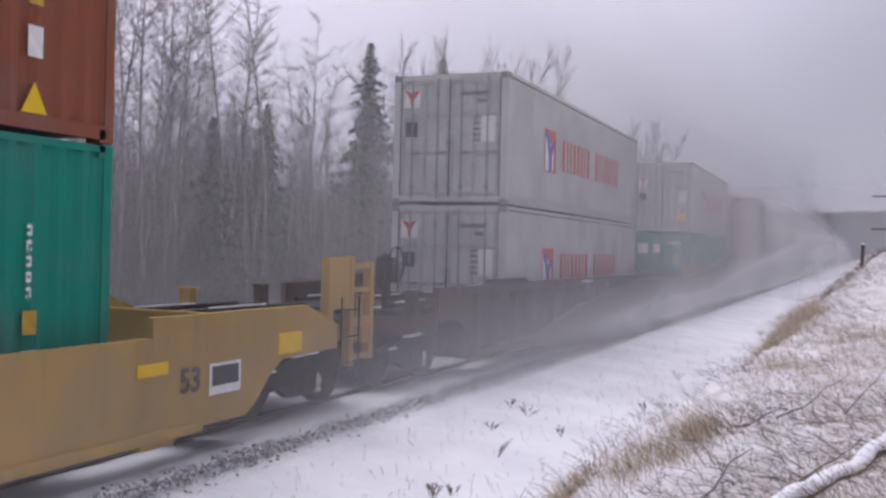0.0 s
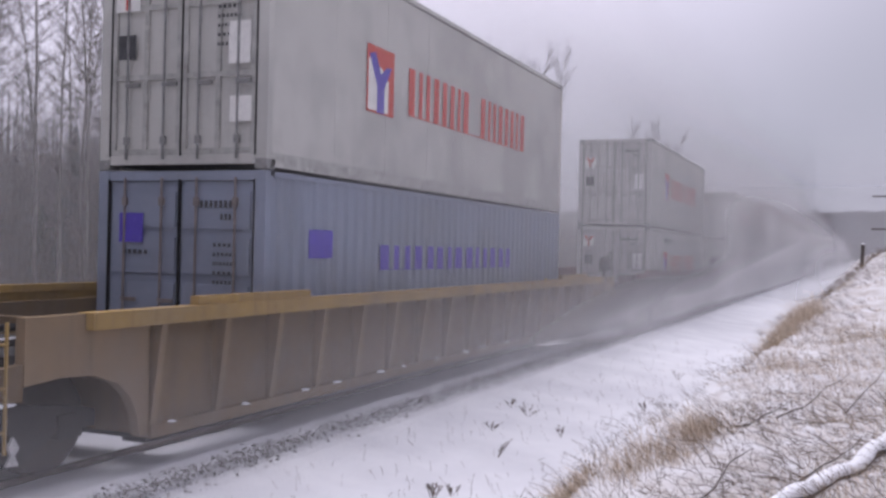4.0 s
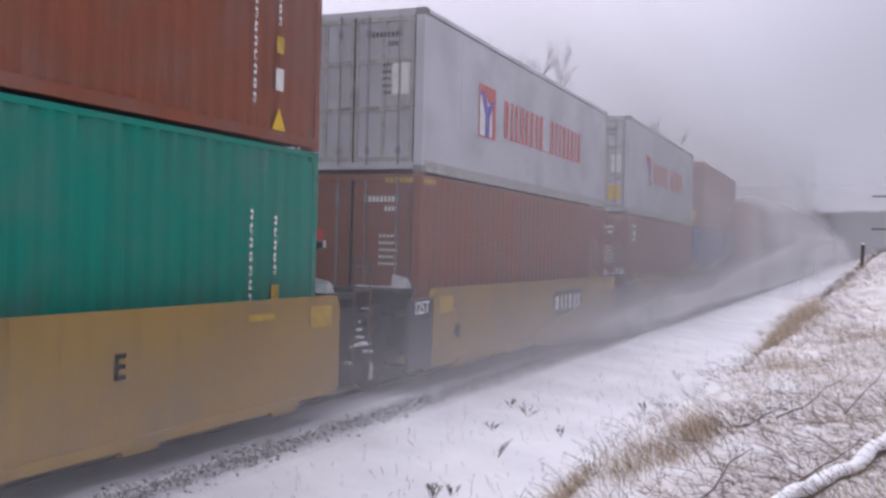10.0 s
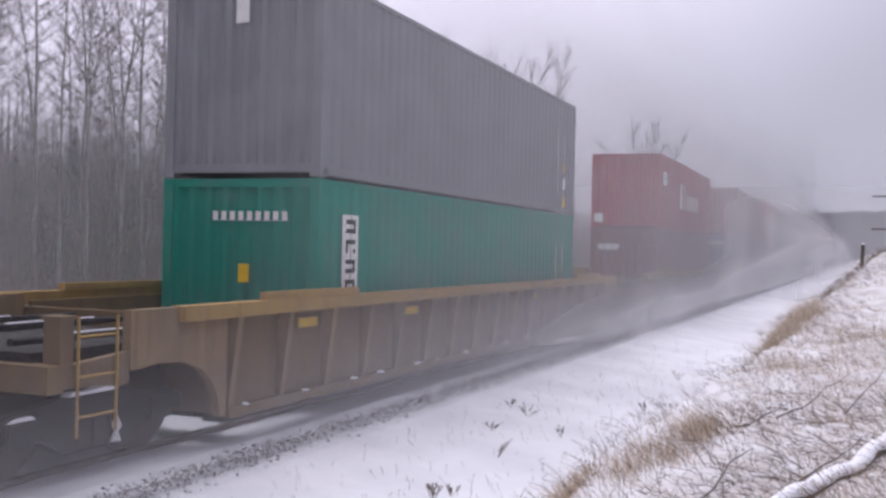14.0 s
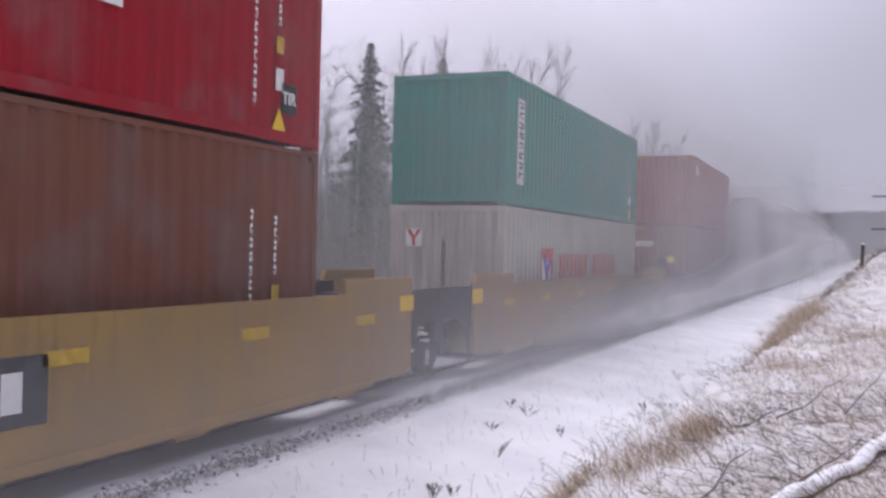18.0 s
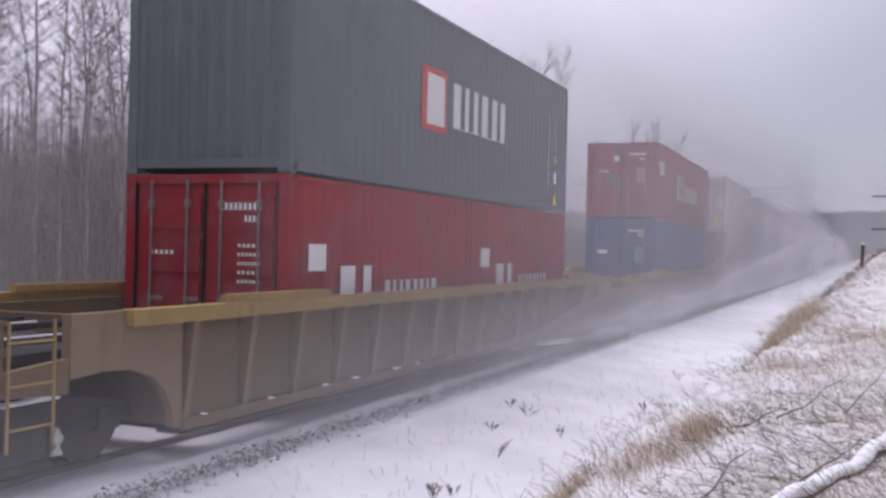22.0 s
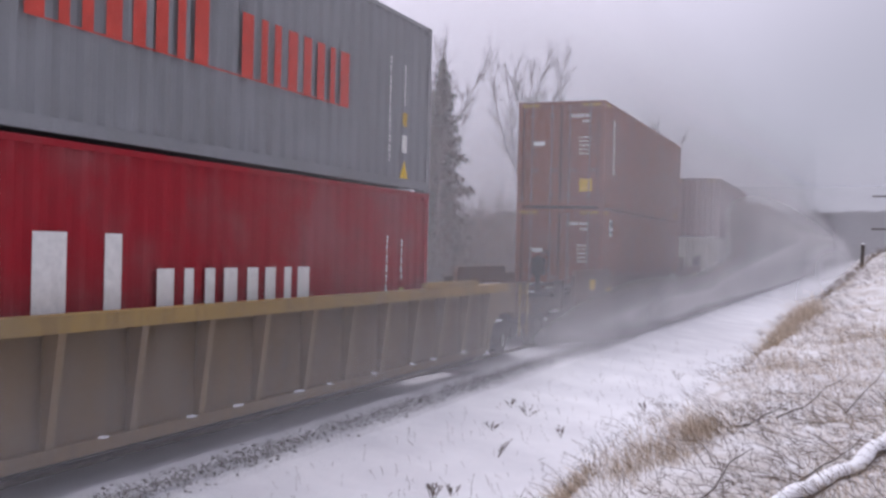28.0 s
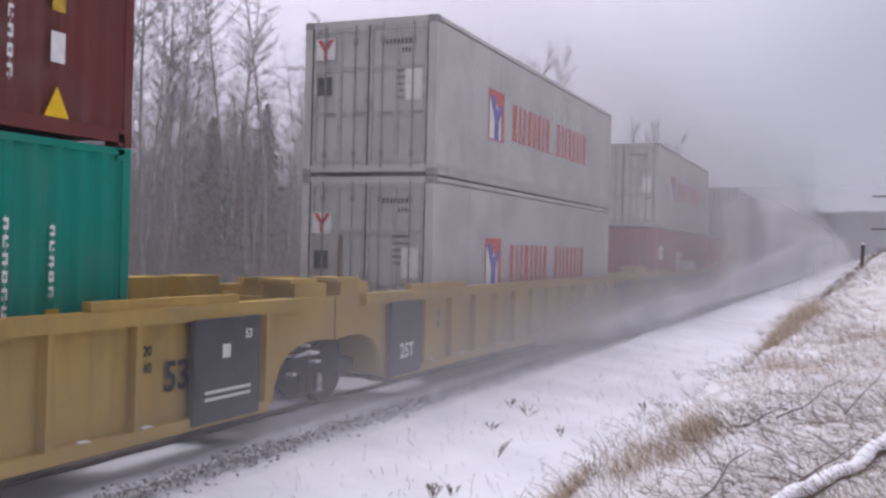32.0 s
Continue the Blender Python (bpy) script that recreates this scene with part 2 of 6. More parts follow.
def opacity(near, reach, power, top, floor_gain, cap, far_sheet):
    """Thickens with distance along the track from y = near, thins out with height above z = top.
    The whole veil is shared out over two sheets near by, and on a third one further off."""
    def build(n, l):
        pos = node(n, l, "ShaderNodeNewGeometry").outputs["Position"]
        xyz = node(n, l, "ShaderNodeSeparateXYZ", {0: pos})
        y, z = xyz.outputs[1], xyz.outputs[2]
        q = maths(n, l, "DIVIDE", maths(n, l, "MAXIMUM", maths(n, l, "SUBTRACT", y, near), 0.0), reach)
        thick = maths(n, l, "SUBTRACT", 1.0, maths(n, l, "EXPONENT", maths(n, l, "MULTIPLY", maths(n, l, "POWER", q, power), -1.0)))
        along = node(n, l, "ShaderNodeVectorMath", {0: pos, 1: (1.0, 0.14, 1.0)}, operation="MULTIPLY").outputs[0]
        billow = node(n, l, "ShaderNodeTexNoise", {"Vector": along, "Scale": 0.4, "Detail": 4.0, "Roughness": 0.55}).outputs["Fac"]
        billow = maths(n, l, "ADD", 0.5, maths(n, l, "MULTIPLY", maths(n, l, "SUBTRACT", billow, 0.5), span(n, l, y, 26.0, 75.0, 1.0, 0.0)))
        low = maths(n, l, "SUBTRACT", z, maths(n, l, "MULTIPLY", maths(n, l, "MAXIMUM", maths(n, l, "SUBTRACT", y, 40.0), 0.0), 0.028))
        ground = maths(n, l, "MULTIPLY", span(n, l, low, 1.9, -0.2), span(n, l, y, 8.0, 30.0, 0.13, 1.0))
        ground = maths(n, l, "MULTIPLY", ground, maths(n, l, "MULTIPLY", billow, floor_gain * 2))
        total = maths(n, l, "ADD", thick, ground)
        total = maths(n, l, "ADD", total, span(n, l, y, 6.0, 13.0, 0.01, 0.09))
        total = maths(n, l, "MULTIPLY", total, span(n, l, z, top - 0.8, top + 6.0, 1.0, 0.0))
        total = maths(n, l, "MULTIPLY", total, span(n, l, z, -0.3, 0.5, 0.45, 1.0))
        total = maths(n, l, "MINIMUM", maths(n, l, "MAXIMUM", total, 0.0), cap)
        off = span(n, l, maths(n, l, "DIVIDE", y, maths(n, l, "ABSOLUTE", xyz.outputs[0])), 4.5, 6.5)
        share = maths(n, l, "DIVIDE", off, 3.0) if far_sheet else maths(n, l, "SUBTRACT", 0.5, maths(n, l, "DIVIDE", off, 6.0))
        return maths(n, l, "SUBTRACT", 1.0, maths(n, l, "POWER", maths(n, l, "SUBTRACT", 1.0, total), share))
    return build


HAZE_FRONT = drift("drifting_snow_beside_train", opacity(8.0, 46.0, 1.0, 4.8, 0.64, 0.985, False))
HAZE_FRONT_FAR = drift("drifting_snow_down_the_line", opacity(8.0, 46.0, 1.0, 4.8, 0.64, 0.985, True))


def mist(low, high, top):
    def build(n, l):
        pos = node(n, l, "ShaderNodeNewGeometry").outputs["Position"]
        xyz = node(n, l, "ShaderNodeSeparateXYZ", {0: pos})
        billow = node(n, l, "ShaderNodeTexNoise", {"Vector": pos, "Scale": 0.09, "Detail": 4.0, "Roughness": 0.5}).outputs["Fac"]
        billow = maths(n, l, "ADD", 0.5, maths(n, l, "MULTIPLY", maths(n, l, "SUBTRACT", billow, 0.5), span(n, l, xyz.outputs[1], 25.0, 60.0, 1.0, 0.0)))
        a = span(n, l, xyz.outputs[2], top * 0.3, top, low, high)
        a = maths(n, l, "MULTIPLY", a, span(n, l, billow, 0.25, 0.75, 0.85, 1.12))
        return maths(n, l, "MULTIPLY", a, span(n, l, xyz.outputs[2], 16.0, 26.0, 1.0, 0.0))
    return build


HAZE_BACK = drift("snow_mist_before_woods", mist(0.195, 0.05, 9.0))
HAZE_WOODS = drift("snow_mist_in_woods", mist(0.25, 0.15, 9.0))


def far_mist(n, l):
    pos = node(n, l, "ShaderNodeNewGeometry").outputs["Position"]
    z = node(n, l, "ShaderNodeSeparateXYZ", {0: pos}).outputs[2]
    return span(n, l, z, 6.0, 40.0, 0.47, 0.0)


HAZE_FAR = drift("snow_mist_over_valley", far_mist)


def ditch_mist(n, l):
    pos = node(n, l, "ShaderNodeNewGeometry").outputs["Position"]
    xyz = node(n, l, "ShaderNodeSeparateXYZ", {0: pos})
    x, y, z = xyz.outputs
    a = maths(n, l, "MULTIPLY", span(n, l, x, -6.2, -2.6), span(n, l, x, -2.8, 2.0, 1.0, 0.0))
    rise = maths(n, l, "SUBTRACT", z, maths(n, l, "MULTIPLY", y, 0.016))
    a = maths(n, l, "MULTIPLY", a, span(n, l, rise, -0.8, 3.4, 1.0, 0.0))
    return maths(n, l, "MULTIPLY", a, span(n, l, y, 40.0, 110.0, 0.30, 0.5))


HAZE_DITCH = drift("snow_dust_over_ditch", ditch_mist)


def puff(n, l):
    coord = node(n, l, "ShaderNodeTexCoord").outputs["Object"]
    xyz = node(n, l, "ShaderNodeSeparateXYZ", {0: coord})
    pos = node(n, l, "ShaderNodeNewGeometry").outputs["Position"]
    y = node(n, l, "ShaderNodeSeparateXYZ", {0: pos}).outputs[1]
    stretch = node(n, l, "ShaderNodeVectorMath", {0: coord, 1: (1.0, 0.13, 1.1)}, operation="MULTIPLY").outputs[0]
    billow = node(n, l, "ShaderNodeTexNoise", {"Vector": stretch, "Scale": 0.5, "Detail": 4.0, "Roughness": 0.5}).outputs["Fac"]
    steady = span(n, l, y, 28.0, 75.0)
    billow = maths(n, l, "ADD", 0.5, maths(n, l, "MULTIPLY", maths(n, l, "SUBTRACT", billow, 0.5), maths(n, l, "SUBTRACT", 1.0, steady)))
    a = span(n, l, billow, 0.25, 0.8, 0.08, 0.36)
    a = maths(n, l, "MULTIPLY", a, span(n, l, xyz.outputs[2], 1.7, 0.3))
    a = maths(n, l, "MULTIPLY", a, span(n, l, xyz.outputs[2], -0.36, 0.25))
    ends = span(n, l, maths(n, l, "ABSOLUTE", xyz.outputs[1]), 11.6, 5.0)
    ends = maths(n, l, "ADD", maths(n, l, "MULTIPLY", ends, maths(n, l, "SUBTRACT", 1.0, steady)), maths(n, l, "MULTIPLY", steady, 0.6))
    a = maths(n, l, "MULTIPLY", a, ends)
    return maths(n, l, "MULTIPLY", a, span(n, l, y, 7.0, 22.0, 0.42, 1.0))


DUST = drift("whirled_up_snow_dust", puff)


# ---- mesh helpers ----
MESHES = {}


def box(bm, x0, x1, y0, y1, z0, z1):
    v = [bm.verts.new((x, y, z)) for x in (x0, x1) for y in (y0, y1) for z in (z0, z1)]
    for f in ((0, 1, 3, 2), (4, 6, 7, 5), (0, 4, 5, 1), (2, 3, 7, 6), (0, 2, 6, 4), (1, 5, 7, 3)):
        bm.faces.new([v[i] for i in f])


def prism(bm, outline, x0, x1):
    """A plate with an outline in (y, z), from x0 to x1."""
    a = [bm.verts.new((x0, y, z)) for y, z in outline]
    b = [bm.verts.new((x1, y, z)) for y, z in outline]
    bm.faces.new(a), bm.faces.new(b[::-1])
    for i in range(len(a)):
        j = (i + 1) % len(a)
        bm.faces.new((a[j], a[i], b[i], b[j]))


def tube(bm, p, q, r, r2=None, n=8, capped=True):
    p, q = Vector(p), Vector(q)
    turn = (q - p).to_track_quat("Z", "Y")
    rings = []
    for c, rad in ((p, r), (q, r if r2 is None else r2)):
        rings.append([bm.verts.new(c + turn @ Vector((math.cos(2 * math.pi * i / n) * rad, math.sin(2 * math.pi * i / n) * rad, 0))) for i in range(n)])
    for i in range(n):
        j = (i + 1) % n
        bm.faces.new((rings[0][i], rings[0][j], rings[1][j], rings[1][i]))
    if capped:
        bm.faces.new(rings[0][::-1]), bm.faces.new(rings[1])


def lathe(bm, profile, n=20):
    """Spins (x along the axle, radius) round the x axis."""
    rings = [[bm.verts.new((x, math.cos(2 * math.pi * i / n) * r, math.sin(2 * math.pi * i / n) * r)) for i in range(n)] for x, r in profile]
    for a, b in zip(rings, rings[1:]):
        for i in range(n):
            j = (i + 1) % n
            bm.faces.new((a[i], b[i], b[j], a[j]))
    bm.faces.new(rings[0]), bm.faces.new(rings[-1][::-1])


def mesh_of(key, build, smooth=False):
    if key not in MESHES:
        bm = bmesh.new()
        build(bm)
        bmesh.ops.recalc_face_normals(bm, faces=bm.faces[:])
        me = bpy.data.meshes.new(key[0] if isinstance(key, tuple) else key)
        bm.to_mesh(me)
        bm.free()
        me.materials.append(None)
        if smooth:
            for p in me.polygons:
                p.use_smooth = True
        MESHES[key] = me
    return MESHES[key]


def piece(name, key, build, mat, parent=None, at=(0, 0, 0), label="", smooth=False, turn=0.0):
    """One mesh object of a cached shape, in the given material, under parent."""
    ob = new(name, mesh_of(key, build, smooth))
    ob.material_slots[0].link = "OBJECT"
    ob.material_slots[0].material = mat
    ob.parent = parent
    ob.location = at
    if turn:
        ob.rotation_euler = (0, 0, turn)
    return tagged(ob, label) if label else ob


def group_at(name, at, label, category, group=""):
    e = new(name)
    e.empty_display_size = 0.2
    e.location = at
    return tagged(e, label, category, group)


def lettering(text, size, bold=0.0):
    """A flat mesh of the built-in font, standing in the y-z plane, read from +x."""
    key = ("writing", text, size, bold)
    if key not in MESHES:
        curve = bpy.data.curves.new("writing", "FONT")
        curve.body, curve.size, curve.align_x, curve.align_y, curve.offset = text, size, "CENTER", "CENTER", bold
        curve.extrude = 0.002
        ob = bpy.data.objects.new("writing", curve)
        me = bpy.data.meshes.new_from_object(ob)
        bpy.data.objects.remove(ob)
        me.transform(Matrix(((0, 0, 1, 0), (1, 0, 0, 0), (0, 1, 0, 0), (0, 0, 0, 1))))
        me.materials.clear()
        me.materials.append(None)
        MESHES[key] = me
    return MESHES[key]


def write(text, size, mat, parent, at, turn=0.0):
    ob = new("writing", lettering(text, size, round(min(0.010, size * 0.025), 4)))
    ob.material_slots[0].link = "OBJECT"
    ob.material_slots[0].material = mat
    ob.parent, ob.location, ob.rotation_euler = parent, at, (0, 0, turn)
    return ob


# ---- the ground: one sheet, with the track's bed, a shallow ditch and the bank ----
def bank_foot(y):
    """x where the ditch meets the bank."""
    return -3.05 + 0.16 * math.sin(y * 0.5 + 0.6) - 0.016 * max(0.0, y - 25)


def eased(v):
    v = min(1.0, max(0.0, v))
    return v * v * (3 - 2 * v)


def bank_lip(y):
    """x of the bank's upper edge, which bulges and draws back with distance."""
    return -1.53 + 0.28 * eased((y - 8.0) / 5.0) + 0.20 * eased((y - 12.0) / 5.0) + 0.22 * eased((y - 22.0) / 14.0) + 0.04 * math.sin(y * 1.7)


def height(x, y):
    """The snow's height over the rail tops."""
    bump = 0.05 * noise.noise(Vector((x * 0.9, y * 0.9, 0))) + 0.16 * noise.noise(Vector((x * 0.23, y * 0.23, 4)))
    d = x - TRACK
    if d > 1.3:                                   # the bed's near shoulder runs out into the ditch
        out = min(d - 1.3, 3.0)
        base = -0.13 - 0.40 * (out / 3.0) ** 0.8 + 0.4 * bump * min(1.0, out)
    elif d > -1.6:
        base = -0.36
    else:
        base = -0.34 - 0.25 * min(1.0, (-1.6 - d) / 1.5) + bump * min(1.0, (-1.6 - d) / 3)
    foot, lip = bank_foot(y), bank_lip(y)
    if x > foot:
        shelf = 0.70 + 0.004 * min(max(y, 0.0), 70.0) + 0.10 * max(0.0, x - lip) + 1.25 * eased((x - lip + 0.3) / 2.1) * eased((y - 17.0) / 16.0) + 0.12 * noise.noise(Vector((x * 0.8, y * 0.5, 5))) + 0.06 * noise.noise(Vector((x * 2.4, y * 1.5, 9))) + 0.035 * noise.noise(Vector((x * 6.0, y * 4.0, 3)))
        t = min(1.0, (x - foot) / (lip - foot))
        t = t ** 2.1
        base = base * (1 - t) + shelf * t
        if x > lip + 14:
            base = shelf - 0.06 * (x - lip - 14) if x < lip + 30 else base
        base = min(base, 2.6)
    return base


def spaced(stops):
    out = []
    for a, b, step in stops:
        k = max(1, round((b - a) / step))
        out += [a + (b - a) * i / k for i in range(k)]
    return out + [stops[-1][1]]


def build_ground():
    xs = spaced([(-900, -100, 80), (-100, -40, 10), (-40, -12, 2), (-12, -4, 0.4), (-4, 3, 0.10), (3, 12, 1), (12, 60, 8), (60, 900, 80)])
    ys = spaced([(-300, -20, 40), (-20, 0, 2), (0, 4, 0.5), (4, 20, 0.12), (20, 34, 0.25), (34, 80, 0.9), (80, 200, 6), (200, 2600, 120)])
    verts = [(x, y, height(x, y)) for y in ys for x in xs]
    w = len(xs)
    faces = [(j * w + i, j * w + i + 1, (j + 1) * w + i + 1, (j + 1) * w + i) for j in range(len(ys) - 1) for i in range(w - 1)]
    me = bpy.data.meshes.new("ground")
    me.from_pydata(verts, [], faces)
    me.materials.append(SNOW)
    for p in me.polygons:
        p.use_smooth = True
    return tagged(new("ground", me), "uneven snow-covered ground with a raised bank beside the railway", "ground", kind="structure")


build_ground()


def build_track():
    def bed(bm):
        outline = [(-1.9, -0.42), (-1.55, -0.08), (1.40, -0.055), (1.55, -0.10), (1.72, -0.22), (1.95, -0.45)]
        rows, y = [], -60.0
        rng = random.Random(3)
        while y < 500:
            rows.append([bm.verts.new((TRACK + x + rng.uniform(-0.02, 0.02), y, z + rng.uniform(-0.01, 0.01))) for x, z in outline])
            y += 0.25 if 2 < y < 45 else 2.5
        for a, b in zip(rows, rows[1:]):
            for i in range(len(outline) - 1):
                bm.faces.new((a[i], a[i + 1], b[i + 1], b[i]))
    tagged(piece("ballast", "ballast", bed, BALLAST), "grey crushed-stone ballast dusted with snow", "ballast", kind="structure")
    track = tagged(new("railway_track"), "single railway track on snow-dusted ballast", "railway", kind="structure")

    def rail(bm):
        prof = [(-0.075, -0.17), (0.075, -0.17), (0.075, -0.155), (0.012, -0.13), (0.012, -0.045), (0.036, -0.03), (0.036, 0.0), (-0.036, 0.0), (-0.036, -0.03), (-0.012, -0.045), (-0.012, -0.13), (-0.075, -0.155)]
        a = [bm.verts.new((x, -60, z)) for x, z in prof]
        b = [bm.verts.new((x, 500, z)) for x, z in prof]
        bm.faces.new(a), bm.faces.new(b[::-1])
        for i in range(len(a)):
            j = (i + 1) % len(a)
            bm.faces.new((a[i], a[j], b[j], b[i]))
    for side in (-1, 1):
        piece("rail", "rail", rail, RAIL, track, (TRACK + side * 0.754, 0, 0))
    def stones(bm):
        rng = random.Random(8)
        for _ in range(22000):
            y = 3 + 50 * rng.random() ** 1.7
            d = rng.gauss(1.60, 0.045) if rng.random() < 0.72 else rng.gauss(1.66, 0.085)
            if noise.noise(Vector((d * 3.0, y * 1.3, 1.0))) < rng.uniform(-0.9, 0.1):
                continue
            r = rng.uniform(0.008, 0.028)
            c = Vector((TRACK + d, y, max(height(TRACK + d, y), -0.07 - max(0, d - 1.46) * 0.42) + r * 0.2))
            pts = [bm.verts.new(c + Vector((sx * r * rng.uniform(0.6, 1.2), sy * r * rng.uniform(0.6, 1.3), sz * r * rng.uniform(0.5, 1)))) for sx, sy, sz in ((1, 0, 0), (-1, 0, 0), (0, 1, 0), (0, -1, 0), (0, 0, 1))]
            for a, b in ((0, 2), (2, 1), (1, 3), (3, 0)):
                bm.faces.new((pts[a], pts[b], pts[4]))
    tagged(piece("loose_ballast_stones", "loose_ballast_stones", stones, STONE), "loose dark ballast stones along the edge of the snow", "stones", kind="stuff")


build_track()


# ---- well cars ----
def build_truck(parent, y):
    """A two-axle freight truck under a car's end."""
    def frame_plate(bm):
        prism(bm, [(-1.25, 0.40), (-1.25, 0.56), (-0.95, 0.62), (-0.35, 0.70), (0.35, 0.70), (0.95, 0.62), (1.25, 0.56), (1.25, 0.40), (0.75, 0.40), (0.38, 0.20), (-0.38, 0.20), (-0.75, 0.40)], -0.06, 0.06)
        for yy in (-0.9, 0.9):
            box(bm, -0.1, 0.1, yy - 0.14, yy + 0.14, 0.34, 0.56)
    truck = piece("truck", "truck_bolster", lambda bm: box(bm, -1.05, 1.05, -0.2, 0.2, 0.42, 0.66), BLACK, parent, (0, y, 0), "dark iron freight truck with snow caked on its springs")
    for side in (-1, 1):
        piece("side_frame", "truck_side_frame", frame_plate, BLACK, truck, (side * 1.02, 0, 0))
        if side > 0:
            piece("spring", "truck_spring", lambda bm: [tube(bm, (0, dy, 0.24), (0, dy, 0.46), 0.07, n=7) for dy in (-0.2, 0, 0.2)], WHEEL, truck, (1.04, 0, 0))
            piece("caked_snow", "truck_snow", lambda bm: prism(bm, [(-0.36, 0.70), (0.26, 0.705), (0.30, 0.72), (0.12, 0.75), (-0.1, 0.725), (-0.3, 0.735)], -0.05, 0.05), SNOWCAP, truck, (1.05, 0, 0), "snow caked on the frame")
            piece("caked_snow", "spring_snow", lambda bm: prism(bm, [(0.16, 0.22), (0.30, 0.21), (0.26, 0.30), (0.31, 0.36), (0.24, 0.46), (0.19, 0.38), (0.22, 0.31)], -0.012, 0.012), CAKED, truck, (1.12, 0, 0), "snow stuck to the springs")
            piece("caked_snow", "box_snow", lambda bm: prism(bm, [(-1.04, 0.565), (-0.74, 0.565), (-0.80, 0.60), (-0.95, 0.595)], -0.09, 0.09), SNOWCAP, truck, (1.02, 0, 0), "snow caked on the axle box")
        for yy in (-0.89, 0.89):
            prof = [(-0.07, 0.12), (-0.07, 0.43), (-0.065, 0.455), (0.06, 0.46), (0.075, 0.49), (0.10, 0.485), (0.10, 0.40), (0.03, 0.34), (0.03, 0.2), (0.09, 0.14), (0.09, 0.1)]
            turned = [(-side * x, r) for x, r in prof]
            piece("wheel", ("wheel", side), lambda bm: lathe(bm, turned, 22), WHEEL, truck, (side * 0.78, yy, 0.46), smooth=False)
    for yy in (-0.89, 0.89):
        piece("axle", "truck_axle", lambda bm: tube(bm, (-1.1, 0, 0), (1.1, 0, 0), 0.075, n=10), WHEEL, truck, (0, yy, 0.46))


def corner_guide(bm):
    """A flared plate with a peaked top and a sloping face."""
    a = [bm.verts.new((-0.12, y, z)) for y, z in ((-0.10, 1.485), (0.12, 1.485), (0.05, 1.66), (-0.03, 1.69))]
    b = [bm.verts.new((0.12, y, z)) for y, z in ((-0.10, 1.485), (0.16, 1.485), (0.04, 1.62), (-0.03, 1.64))]
    bm.faces.new(a), bm.faces.new(b[::-1])
    for i in range(4):
        j = (i + 1) % 4
        bm.faces.new((a[j], a[i], b[i], b[j]))


def ladder(bm, x, y0, y1, z0, z1, n):
    for y in (y0, y1):
        tube(bm, (x, y, z0), (x, y, z1), 0.016, n=5)
    for i in range(n):
        z = z0 + (z1 - z0) * (i + 0.5) / n
        tube(bm, (x, y0, z), (x, y1, z), 0.013, n=5)


def tapered_rib(bm, z0, z1):
    """A rib that stands out further under the chord than at its foot."""
    ring = [[bm.verts.new((x, y, z)) for x, y in ((-0.13, -0.045), (front, -0.045), (front, 0.045), (-0.13, 0.045))] for z, front in ((z0, -0.06), (z1, 0.06))]
    bm.faces.new(ring[0]), bm.faces.new(ring[1])
    for i in range(4):
        j = (i + 1) % 4
        bm.faces.new((ring[0][i], ring[0][j], ring[1][j], ring[1][i]))


